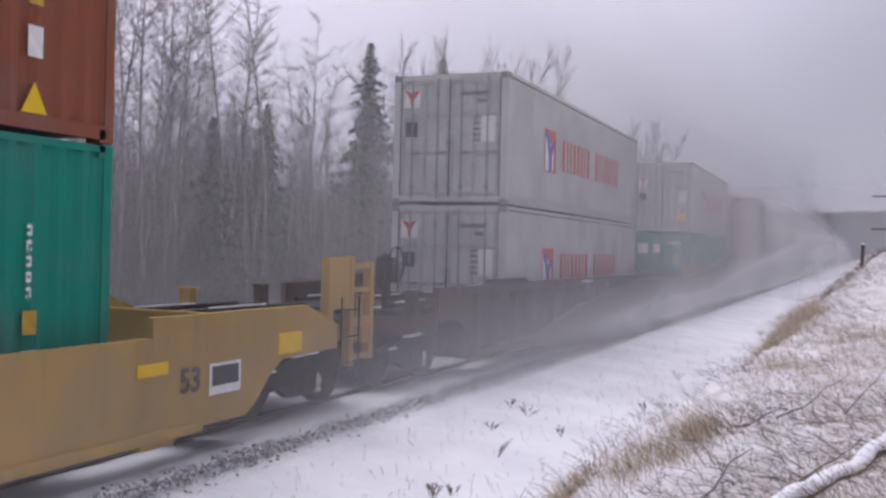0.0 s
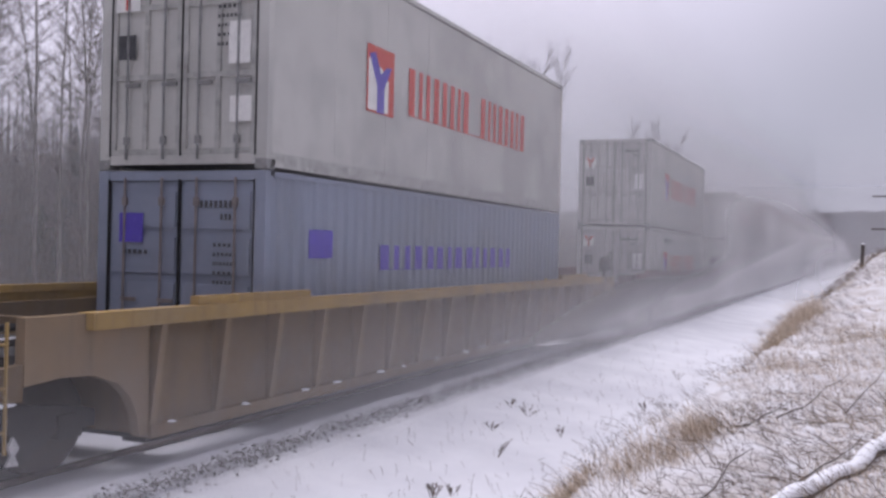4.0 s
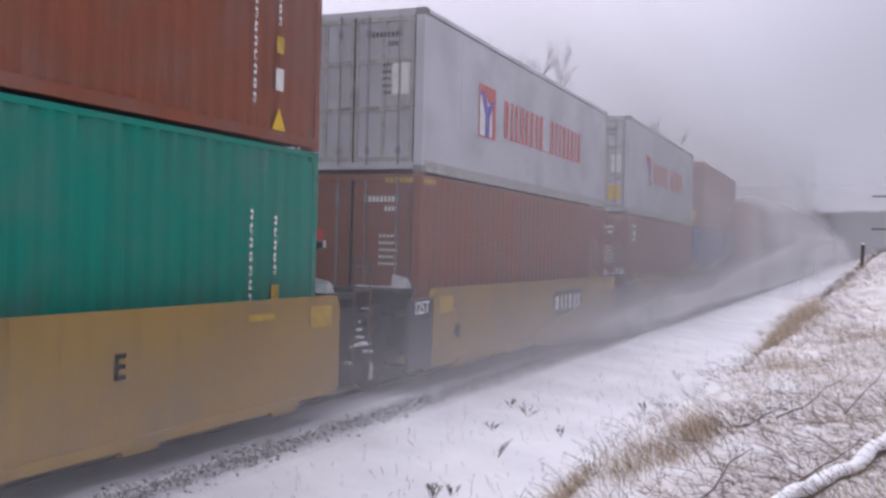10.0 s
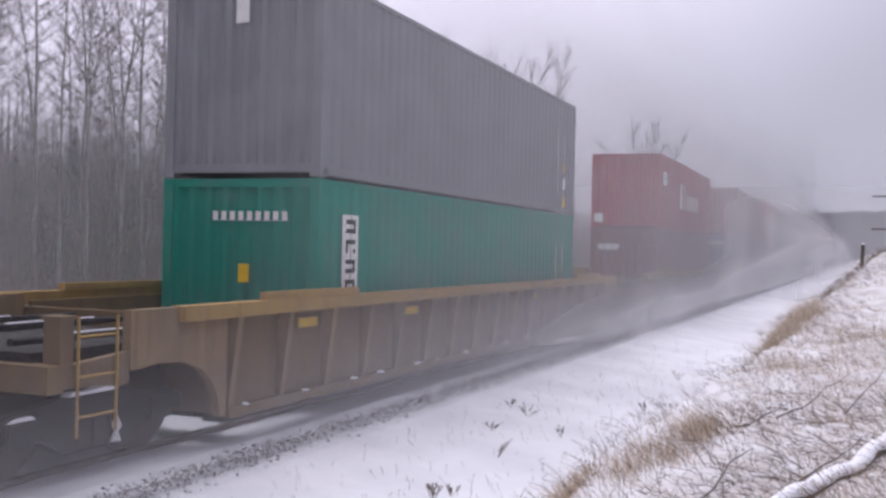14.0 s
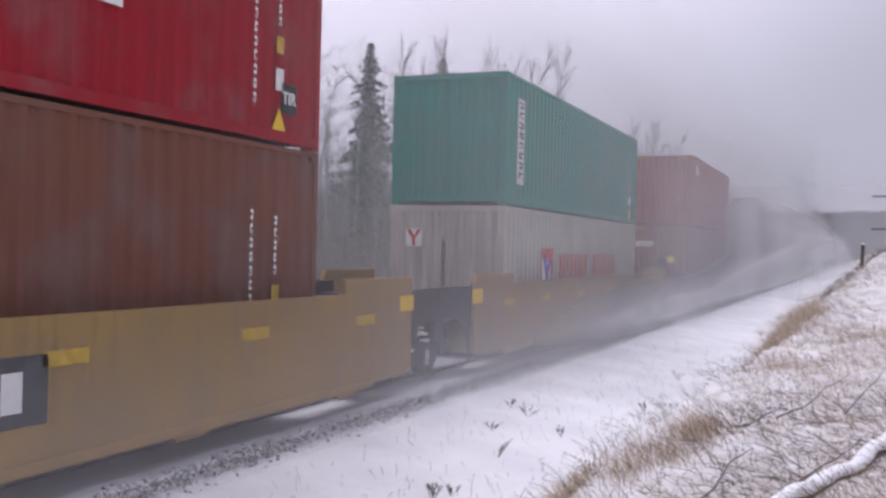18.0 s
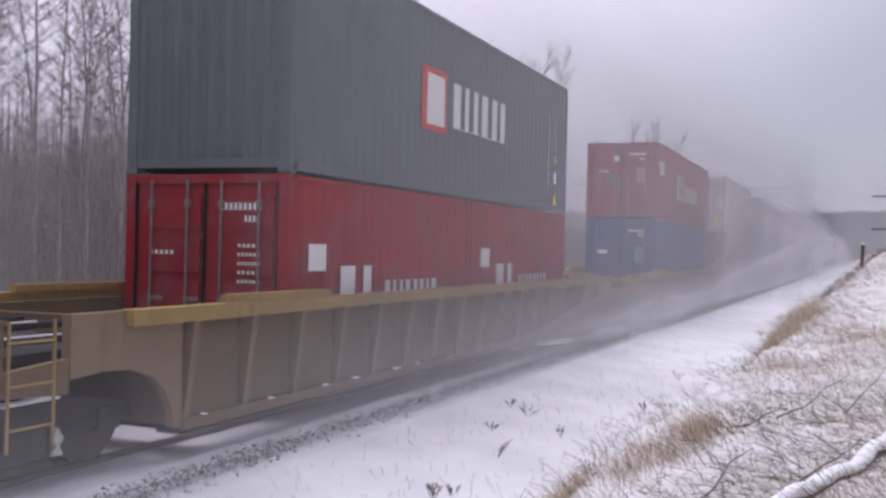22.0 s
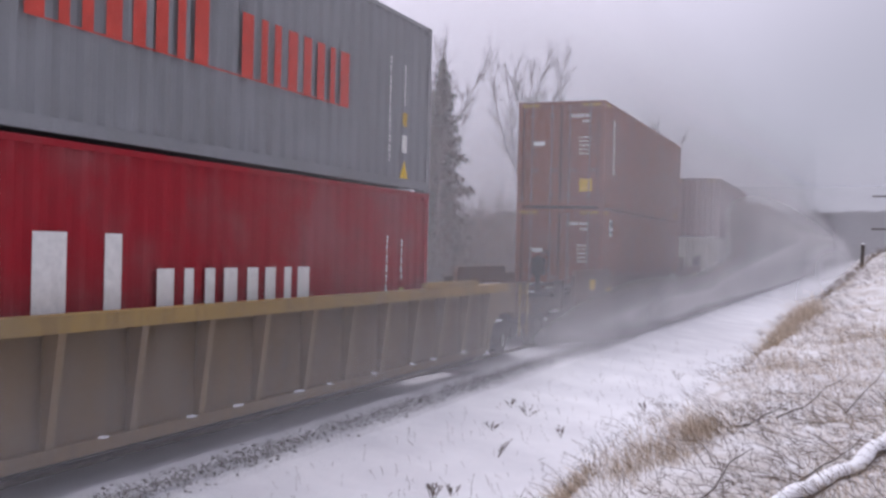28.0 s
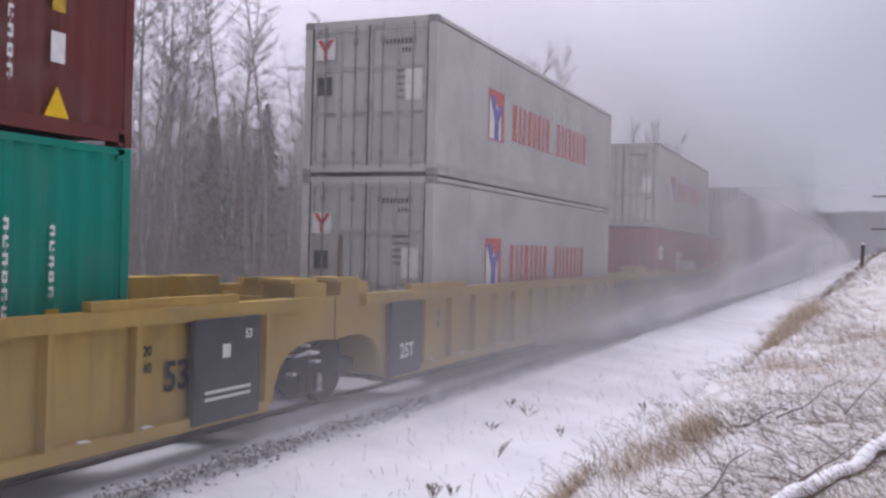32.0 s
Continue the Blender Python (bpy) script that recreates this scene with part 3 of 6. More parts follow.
def build_car(name, centre, style, paint, halves, front, rear, label, chord=None, well=8.1, wheel_stand=True, marks=(), drop=0.0):
    """A container well car, or one unit of an articulated set. halves: from its middle to its front and rear couplings.
    front, rear: 'coupler' or 'joint'. style: ribbed or smooth sides."""
    car = group_at(name, (TRACK, centre, 0), label, "railway car", "well cars of the train")
    body, top = CAR[paint], CAR[chord or paint]
    low, rim, out = 0.27, 1.48 - drop, 1.52
    for side in (-1, 1):
        tapered = paint == "grime"
        if style == "ribbed":
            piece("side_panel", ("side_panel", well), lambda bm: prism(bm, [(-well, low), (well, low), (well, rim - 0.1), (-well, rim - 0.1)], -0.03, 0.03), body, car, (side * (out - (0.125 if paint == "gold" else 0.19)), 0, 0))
            piece("top_chord", ("top_chord", well), lambda bm: box(bm, -0.13, 0.05, -well - 0.9, well + 0.9, rim - 0.15, rim), top, car, (side * (out - 0.03), 0, 0), "worn top chord")
            piece("bottom_chord", ("bottom_chord", well), lambda bm: box(bm, -0.12, 0.045, -well, well, low - 0.02, low + 0.10), body, car, (side * (out - (0.12 if tapered else 0.045)), 0, 0))
            n = round(2 * well / 1.06)
            for k in range((n + 1) if side > 0 else 0):
                y = -well + 0.05 + (2 * well - 0.1) * k / n
                piece("rib", ("side_rib", tapered), lambda bm: tapered_rib(bm, low + 0.1, rim - 0.15) if tapered else prism(bm, [(-0.05, low + 0.1), (0.05, low + 0.1), (0.04, rim - 0.15), (-0.04, rim - 0.15)], -0.11, 0.05), CAR["rib"] if paint == "grime" else (CAR["dark_rib_lit"] if paint == "dark" else body), car, (side * (out - 0.04), y, 0))
            if side > 0:
                for k in range(int(2 * well / 1.06)):
                    piece("snow_crumb", ("snow_crumb", k % 5), lambda bm: prism(bm, [(0, 0), (0.07 + 0.03 * (k % 5), 0), (0.05 + 0.025 * (k % 5), 0.012), (0.02, 0.012)], -0.03, 0.03), SNOWCAP, car, (out - 0.06, -well + 0.25 + 1.06 * k + 0.09 * ((k * 7) % 5), low + 0.101))
            for e in (-1, 1):
                piece("guide_strip", ("guide_strip",), lambda bm: box(bm, -0.05, 0.05, -1.1, 1.1, rim + 0.002, rim + 0.09), top, car, (side * (out - 0.07), e * (well - 1.7), 0), "raised container guide")
        else:
            cut = well - 0.1
            ends = [(cut, well + (1.8 if kind == "coupler" else (0.3 if well > 7 else 0.0))) for kind in (front, rear)]
            step = 6.35 if well > 7 else well + 0.05
            (c0, r0), (c1, r1) = ends
            hi = rim + 0.19 if well > 7 else rim
            def tail(c, r):
                if r < well + 1:
                    return [(c, low), (r, low + 0.06)]
                return [(c - 0.1, low), (c + 0.1, low + 0.12), (c + 0.38, 0.66), (c + 0.62, 0.80), (r, 0.83)]
            lower = [(-y, z) for y, z in reversed(tail(c0, r0))] + tail(c1, r1)
            slope = 0.75 if drop else 0.08
            upper = [(r1, hi - 0.12 - slope * 0.2), (r1 - slope, hi), (min(step, r1 - 0.1), hi), (min(step, r1 - 0.12), rim), (-min(step, r0 - 0.12), rim), (-min(step, r0 - 0.1), hi), (-r0 + slope, hi), (-r0, hi - 0.12 - slope * 0.2)]
            outline = lower + upper
            piece("side_panel", ("smooth_side", well, front, rear, drop), lambda bm: prism(bm, outline, -0.045, 0.045), body, car, (side * (out - 0.05), 0, 0))
            piece("bottom_lip", ("bottom_lip", well), lambda bm: box(bm, -0.05, 0.03, -well + 1.0, well - 1.0, low - 0.04, low + 0.06), body, car, (side * (out + 0.0), 0, 0))
            for k in range(5):
                piece("drain_foot", "drain_foot", lambda bm: prism(bm, [(-0.22, 0.16), (0.22, 0.16), (0.3, 0.24), (-0.3, 0.24)], -0.04, 0.04), body, car, (side * (out - 0.06), (k - 2) * well * 0.4, 0))
    piece("well_floor", ("well_floor", well), lambda bm: [box(bm, -1.35, 1.35, y - 0.25, y + 0.25, 0.2, 0.36) for y in (-well + 0.4, -well * 0.5, 0, well * 0.5, well - 0.4)] + [box(bm, -1.38, -1.1, -well, well, 0.2, 0.33), box(bm, 1.1, 1.38, -well, well, 0.2, 0.33)], BLACK, car)
    for e, kind, half in ((-1, front, halves[0]), (1, rear, halves[1])):
        reach = half - 0.95 if kind == "coupler" else half - 1.0
        reach = max(reach, well + 0.5)
        piece("end_bulkhead", "end_bulkhead", lambda bm: box(bm, -1.4, 1.4, -0.05, 0.05, 0.3, 1.32), body, car, (0, e * (well + 0.02), 0))
        length = reach - well
        piece("deck", ("deck", round(length, 2)), lambda bm: box(bm, -1.15, 1.15, -length / 2, length / 2, 1.06, 1.14), BLACK, car, (0, e * (well + 0.07 + length / 2), 0))
        piece("deck_snow", ("deck_snow", round(length, 2)), lambda bm: box(bm, 0.5, 0.62, -length * 0.3, length * 0.12, 1.142, 1.158), SNOWCAP, car, (0, e * (well + 0.07 + length / 2), 0), "thin settled snow")
        piece("centre_sill", ("centre_sill", round(half - well, 2)), lambda bm: box(bm, -0.25, 0.25, -(half - well) / 2 + 0.1, (half - well) / 2 - 0.3, 0.66, 1.058), BLACK, car, (0, e * (well + (half - well) / 2), 0))
        if style == "ribbed" or kind == "joint":
            for side in (-1, 1):
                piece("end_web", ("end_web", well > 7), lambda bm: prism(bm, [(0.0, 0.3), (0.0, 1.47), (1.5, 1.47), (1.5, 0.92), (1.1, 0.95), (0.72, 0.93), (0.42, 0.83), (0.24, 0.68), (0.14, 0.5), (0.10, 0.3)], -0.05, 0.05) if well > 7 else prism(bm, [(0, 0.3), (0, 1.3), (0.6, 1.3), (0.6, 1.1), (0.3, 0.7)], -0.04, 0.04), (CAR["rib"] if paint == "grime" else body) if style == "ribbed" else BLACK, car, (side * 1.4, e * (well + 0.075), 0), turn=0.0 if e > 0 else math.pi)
        if kind == "coupler":
            for side in (-1, 1):
                piece("end_post", "end_post", lambda bm: (box(bm, -0.09, 0.09, -0.08, 0.08, 0.85, 1.42), box(bm, -0.11, 0.11, -0.1, 0.1, 1.422, 1.46)), body if drop or style == "ribbed" else END_IRON, car, (side * 1.34, e * (reach - 0.05), 0))
                piece("grab_ladder", ("grab_ladder", side), lambda bm: ladder(bm, side * 0.02, -0.24, 0.24, 0.42, 1.45, 3), top if style == "ribbed" else BLACK, car, (side * 1.45, e * (reach - 0.38), 0), "thin iron ladder") if side > 0 else None
            if drop and e > 0:
                for side in (1,):
                    piece("end_tower", "end_tower", lambda bm: (box(bm, -0.06, 0.06, -0.62, -0.5, 0.9, 1.95), box(bm, -0.06, 0.06, -0.05, 0.05, 0.55, 1.98), box(bm, -0.06, 0.06, 0.52, 0.62, 0.6, 1.9), box(bm, -0.05, 0.05, -0.498, -0.052, 1.3, 1.96), box(bm, -0.05, 0.05, 0.052, 0.518, 1.05, 1.18), box(bm, -0.04, 0.04, 0.052, 0.518, 0.62, 0.68), box(bm, -0.04, 0.04, 0.052, 0.518, 1.5, 1.56), box(bm, -0.04, 0.04, 0.052, 0.518, 1.82, 1.88)), body, car, (side * 1.42, e * (reach - 0.35), 0), "yellow post frame with rungs", turn=0.0 if e > 0 else math.pi)
            if style == "ribbed" and reach - well > 1.7:
                piece("side_sill", ("side_sill", round(reach - well, 2)), lambda bm: prism(bm, [(1.5, 0.80), (reach - well + 0.1, 0.86), (reach - well + 0.1, 1.02), (1.5, 1.10)], -0.04, 0.04), body, car, (1.40, e * (well + 0.078), 0), turn=0.0 if e > 0 else math.pi)
            piece("end_beam", "end_beam", lambda bm: box(bm, -1.45, 1.45, -0.09, 0.09, 0.82, 1.055), body if drop or style == "ribbed" else END_IRON, car, (0, e * (reach + 0.09), 0))
            for k, (x, z) in enumerate(((0.95, 1.22), (0.5, 1.30), (-0.6, 1.26))):
                piece("pipe", ("end_pipe", round(length, 2)), lambda bm: tube(bm, (0, -length / 2, 0), (0, length / 2, 0), 0.035, n=7), BLACK, car, (x, e * (well + 0.1 + length / 2), z), "brake pipe")
                piece("pipe_snow", ("pipe_snow", round(length, 2)), lambda bm: box(bm, -0.018, 0.018, -length * 0.34, length * 0.12, 0.03, 0.042), SNOWCAP, car, (x, e * (well + 0.1 + length / 2), z), "line of snow on the pipe")
            piece("coupler", "coupler", lambda bm: (box(bm, -0.11, 0.11, -0.5, 0.35, 0.68, 0.92), box(bm, -0.2, 0.2, 0.35, 0.66, 0.6, 1.0)), BLACK, car, (0, e * (half - 0.62), 0), turn=0.0 if e > 0 else math.pi)
            build_truck(car, e * (half - 1.75))
            if wheel_stand and e < 0:
                piece("brake_stand", "brake_stand", lambda bm: (box(bm, -0.05, 0.05, -0.06, 0.06, 1.14, 2.0), box(bm, -0.14, 0.14, -0.09, 0.12, 1.55, 1.95)), BLACK, car, (0.75, e * (reach - 0.35), 0), "black hand-brake stand")

                def brake_wheel(bm):
                    for i in range(16):
                        a, b = 2 * math.pi * i / 16, 2 * math.pi * (i + 1) / 16
                        tube(bm, (0, math.cos(a) * 0.27, math.sin(a) * 0.27), (0, math.cos(b) * 0.27, math.sin(b) * 0.27), 0.018, n=5)
                        if i % 4 == 0:
                            tube(bm, (0, 0, 0), (0, math.cos(a) * 0.27, math.sin(a) * 0.27), 0.012, n=4)
                piece("brake_wheel", "brake_wheel", brake_wheel, BLACK, car, (0.92, e * (reach - 0.35), 1.85), "spoked hand-brake wheel")
            elif wheel_stand and style == "smooth":
                piece("air_reservoir", "air_reservoir", lambda bm: lathe(bm, [(-0.55, 0.05), (-0.5, 0.2), (-0.42, 0.24), (0.42, 0.24), (0.5, 0.2), (0.55, 0.05)], 16), CAR["umber"], car, (0.35, e * (reach - 0.9), 1.52), "cylindrical air tank lying on the deck", turn=math.pi / 2)
                for yy in (-0.25, 0.25):
                    piece("tank_saddle", "tank_saddle", lambda bm: box(bm, -0.2, 0.2, -0.04, 0.04, 1.14, 1.32), BLACK, car, (0.35, e * (reach - 0.9) + yy, 0))
                piece("tank_bracket", "tank_bracket", lambda bm: prism(bm, [(-0.2, 1.14), (0.22, 1.14), (0.24, 1.75), (0.1, 1.98), (-0.16, 1.94)], -0.3, 0.3), CAR["umber"], car, (0.45, e * (reach - 0.12), 0), "brown valve bracket beside the tank")
                for yy in (0.0, 0.45):
                    piece("upright_post", "upright_post", lambda bm: box(bm, -0.024, 0.024, -0.024, 0.024, 0.6, 2.1), WHEEL, car, (1.3, e * (reach + 0.22 - yy), 0))
        else:
            short = well < 7
            if short:                               # dark open end of a short unit
                piece("end_frame", "short_end_frame", lambda bm: (box(bm, -1.2, 1.2, 0.0, 0.12, 0.45, 1.4), box(bm, -1.25, 1.25, 0.0, 0.75, 1.4, 1.48), box(bm, -0.9, 0.9, 0.12, 1.0, 0.75, 1.1)), BLACK, car, (0, e * (well + 0.12), 0), "black end frame", turn=0.0 if e > 0 else math.pi)
                piece("end_snow", "short_end_snow", lambda bm: (box(bm, -1.2, -0.3, 0.05, 0.12, 1.482, 1.5), box(bm, -0.1, 1.0, 0.5, 0.6, 1.482, 1.495)), SNOWCAP, car, (0, e * (well + 0.12), 0), "line of snow on the frame", turn=0.0 if e > 0 else math.pi)
                for x in (1.08, -1.08):
                    piece("corner_guide", "corner_guide", corner_guide, CAKED, car, (x, e * (well + 0.28), 0), "flared corner guide plastered with snow")
                piece("joint_ladder", "tall_ladder", lambda bm: ladder(bm, 0, -0.24, 0.24, 0.35, 2.0, 5), CAR["umber"], car, (1.34, e * (half - 0.5), 0), "rusty ladder beside the joint") if e > 0 else None
                spot, wide = well + 0.46, 0.84
            else:
                spot, wide = (7.25, 1.15) if e > 0 else (7.75, 1.0)
                piece("joint_tower", ("joint_tower", style), lambda bm: (box(bm, 0.98, 1.42, -0.38, 0.38, 0.98, 1.64), box(bm, 1.0, 1.44, -0.5, 0.1, 1.645, 1.7), box(bm, -1.42, -0.98, -0.38, 0.38, 0.98, 1.64)) if style == "ribbed" else box(bm, -1.0, 1.2, -0.2, 0.2, 0.6, 1.3), body if style == "ribbed" else BLACK, car, (0, e * (half - 0.55), 0), "upright end casting")
                piece("tower_post", "tower_post", lambda bm: tube(bm, (0, 0, 1.2), (0, 0, 2.25), 0.035, n=7), CAR["umber"], car, (1.3, e * (half - 0.35), 0)) if e < 0 else None
            if style == "ribbed" or (short and e < 0):
                piece("joint_plate", ("joint_plate", wide), lambda bm: box(bm, -0.03, 0.03, -wide / 2, wide / 2, 0.29, 1.34), MARK_GREY, car, (1.535 if style == "ribbed" else 1.49, e * spot, 0), "black-painted end plate")
            for zz in (1.25, 0.95):
                piece("hose", "joint_hose", lambda bm: [tube(bm, (0, -0.7 + 0.2 * i, -0.2 * math.sin(i * 0.45)), (0, -0.5 + 0.2 * i, -0.2 * math.sin((i + 1) * 0.45)), 0.03, n=6) for i in range(7)], BLACK, car, (1.0, e * (half - 0.1), zz))
            if e > 0:
                piece("hose_snow", "joint_snow", lambda bm: [box(bm, -0.05, 0.05, -0.32 + 0.11 * ((i * 5) % 6), -0.24 + 0.11 * ((i * 5) % 6) + 0.05 * (i % 3), 0.5 + 0.11 * i, 0.53 + 0.11 * i) for i in range(7)], SNOWCAP, car, (1.16, e * (half - 0.25), 0), "snow caked on the hoses")
            if e > 0:
                build_truck(car, half)
    for kind, *args in marks:
        MARKERS[kind](car, 1, *args)
    return car


# ---- flat markings: plain bars and patches in the place of names, and the figures that can be read ----
def patch(car, x, y, z, w, h, mat, name="marking"):
    return piece(name, ("patch", w, h), lambda bm: box(bm, -0.003, 0.003, -w / 2, w / 2, -h / 2, h / 2), mat, car, (x, y, z))


def cells(bm, ys, zs, filled):
    """A flat plate in the y-z plane, made of those cells of a grid that filled(i, j) keeps."""
    made = {}

    def corner(i, j):
        if (i, j) not in made:
            made[i, j] = bm.verts.new((0, ys[i], zs[j]))
        return made[i, j]
    for i in range(len(ys) - 1):
        for j in range(len(zs) - 1):
            if filled(i, j):
                bm.faces.new((corner(i, j), corner(i + 1, j), corner(i + 1, j + 1), corner(i, j + 1)))


THICK = ((0.34, 0.20), (0.22, 0.32), (0.28, 0.28), (0.20, 0.36))


def word_bars(parent, x, y, z, count, w, h, mat, gap=0.25, spaces=()):
    """A name as a row of paired bars along +y, of the name's size and colour, on one fine base line."""
    def bars(bm):
        at, last, low = 0.0, None, h * 0.02
        for i in range(count):
            if i in spaces:
                at += w * 0.7
            thick = [w * v for v in THICK[i % 4]]
            for a, t in zip((at, at + w * (1 - gap) - thick[1]), thick):
                foot = [bm.verts.new((0, a, 0)), bm.verts.new((0, a + t, 0))]
                knee = [bm.verts.new((0, a, low)), bm.verts.new((0, a + t, low))]
                head = [bm.verts.new((0, a, h)), bm.verts.new((0, a + t, h))]
                bm.faces.new((foot[0], foot[1], knee[1], knee[0]))
                bm.faces.new((knee[0], knee[1], head[1], head[0]))
                if last:
                    bm.faces.new((last[0], foot[0], knee[0], last[1]))
                last = (foot[1], knee[1])
            at += w
    return piece("name_bars", ("name_bars", count, w, h, gap, spaces), bars, mat, parent, (x + 0.003, y, z))


def column_bars(parent, x, y, z_top, count, w, h, mat):
    """A name running down a wall, as short bars one below another on one fine upright line."""
    def bars(bm):
        fine = w * 0.04
        ys = [-w / 2, -w / 4, -fine, fine, w / 4, w / 2]
        zs = [-h * (i + part) for i in range(count) for part in (0.0, 0.14, 0.36, 0.60, 0.82)] + [-h * count]
        def filled(i, j):
            glyph, row = divmod(j, 5)
            if row == 0 or row == 4:
                return i == 2
            if row == 2:
                return i == 2 or i == (0 if glyph % 2 else 4) or (i == 4 and glyph % 3 == 0)
            return row == 1 or glyph % 3 != 1 or i in (0, 2, 4)
        cells(bm, ys, zs, filled)
    return piece("name_bars", ("column_bars", count, w, h), bars, mat, parent, (x + 0.003, y, z_top))


def end_bars(parent, x, y, z, count, w, h, mat, name="number_bars"):
    """A row of small upright bars across a container's end."""
    def bars(bm):
        step = w / count
        xs = [a for i in range(count) for a in (i * step - w / 2, i * step + step * 0.6 - w / 2)]
        made = [[bm.verts.new((a, 0, b)) for b in (-h / 2, -h * 0.46, h / 2)] for a in xs]
        for i, (p, q) in enumerate(zip(made, made[1:])):
            bm.faces.new((p[0], q[0], q[1], p[1]))
            if i % 2 == 0:
                bm.faces.new((p[1], q[1], q[2], p[2]))
    return piece(name, ("end_bars", count, w, h), bars, mat, parent, (x, y, z))


MARKERS = {
    "patch": lambda car, s, x, y, z, w, h, mat: patch(car, x, y, z, w, h, mat),
    "bars": lambda car, s, x, y, z, n, w, h, mat: word_bars(car, x, y, z, n, w, h, mat),
    "figure": lambda car, s, text, size, x, y, z, mat: write(text, size, mat, car, (x, y, z)),
}


# ---- containers ----
WIDE, STANDARD, TALL = 2.438, 2.591, 2.896


def corrugated(bm, length, z0, z1, x, deep, period=0.278, y0=0.09):
    """A folded steel wall along y; deep > 0 folds it inwards, towards -x."""
    n = int((length - 2 * y0) / period)
    p = (length - 2 * y0) / n
    line = []
    for i in range(n):
        a = -length / 2 + y0 + i * p
        line += [(a, 0), (a + p * 0.26, 0), (a + p * 0.5, deep), (a + p * 0.76, deep)]
    line.append((length / 2 - y0, 0))
    lower = [bm.verts.new((x - d, y, z0)) for y, d in line]
    upper = [bm.verts.new((x - d, y, z1)) for y, d in line]
    for i in range(len(line) - 1):
        bm.faces.new((lower[i], lower[i + 1], upper[i + 1], upper[i]))


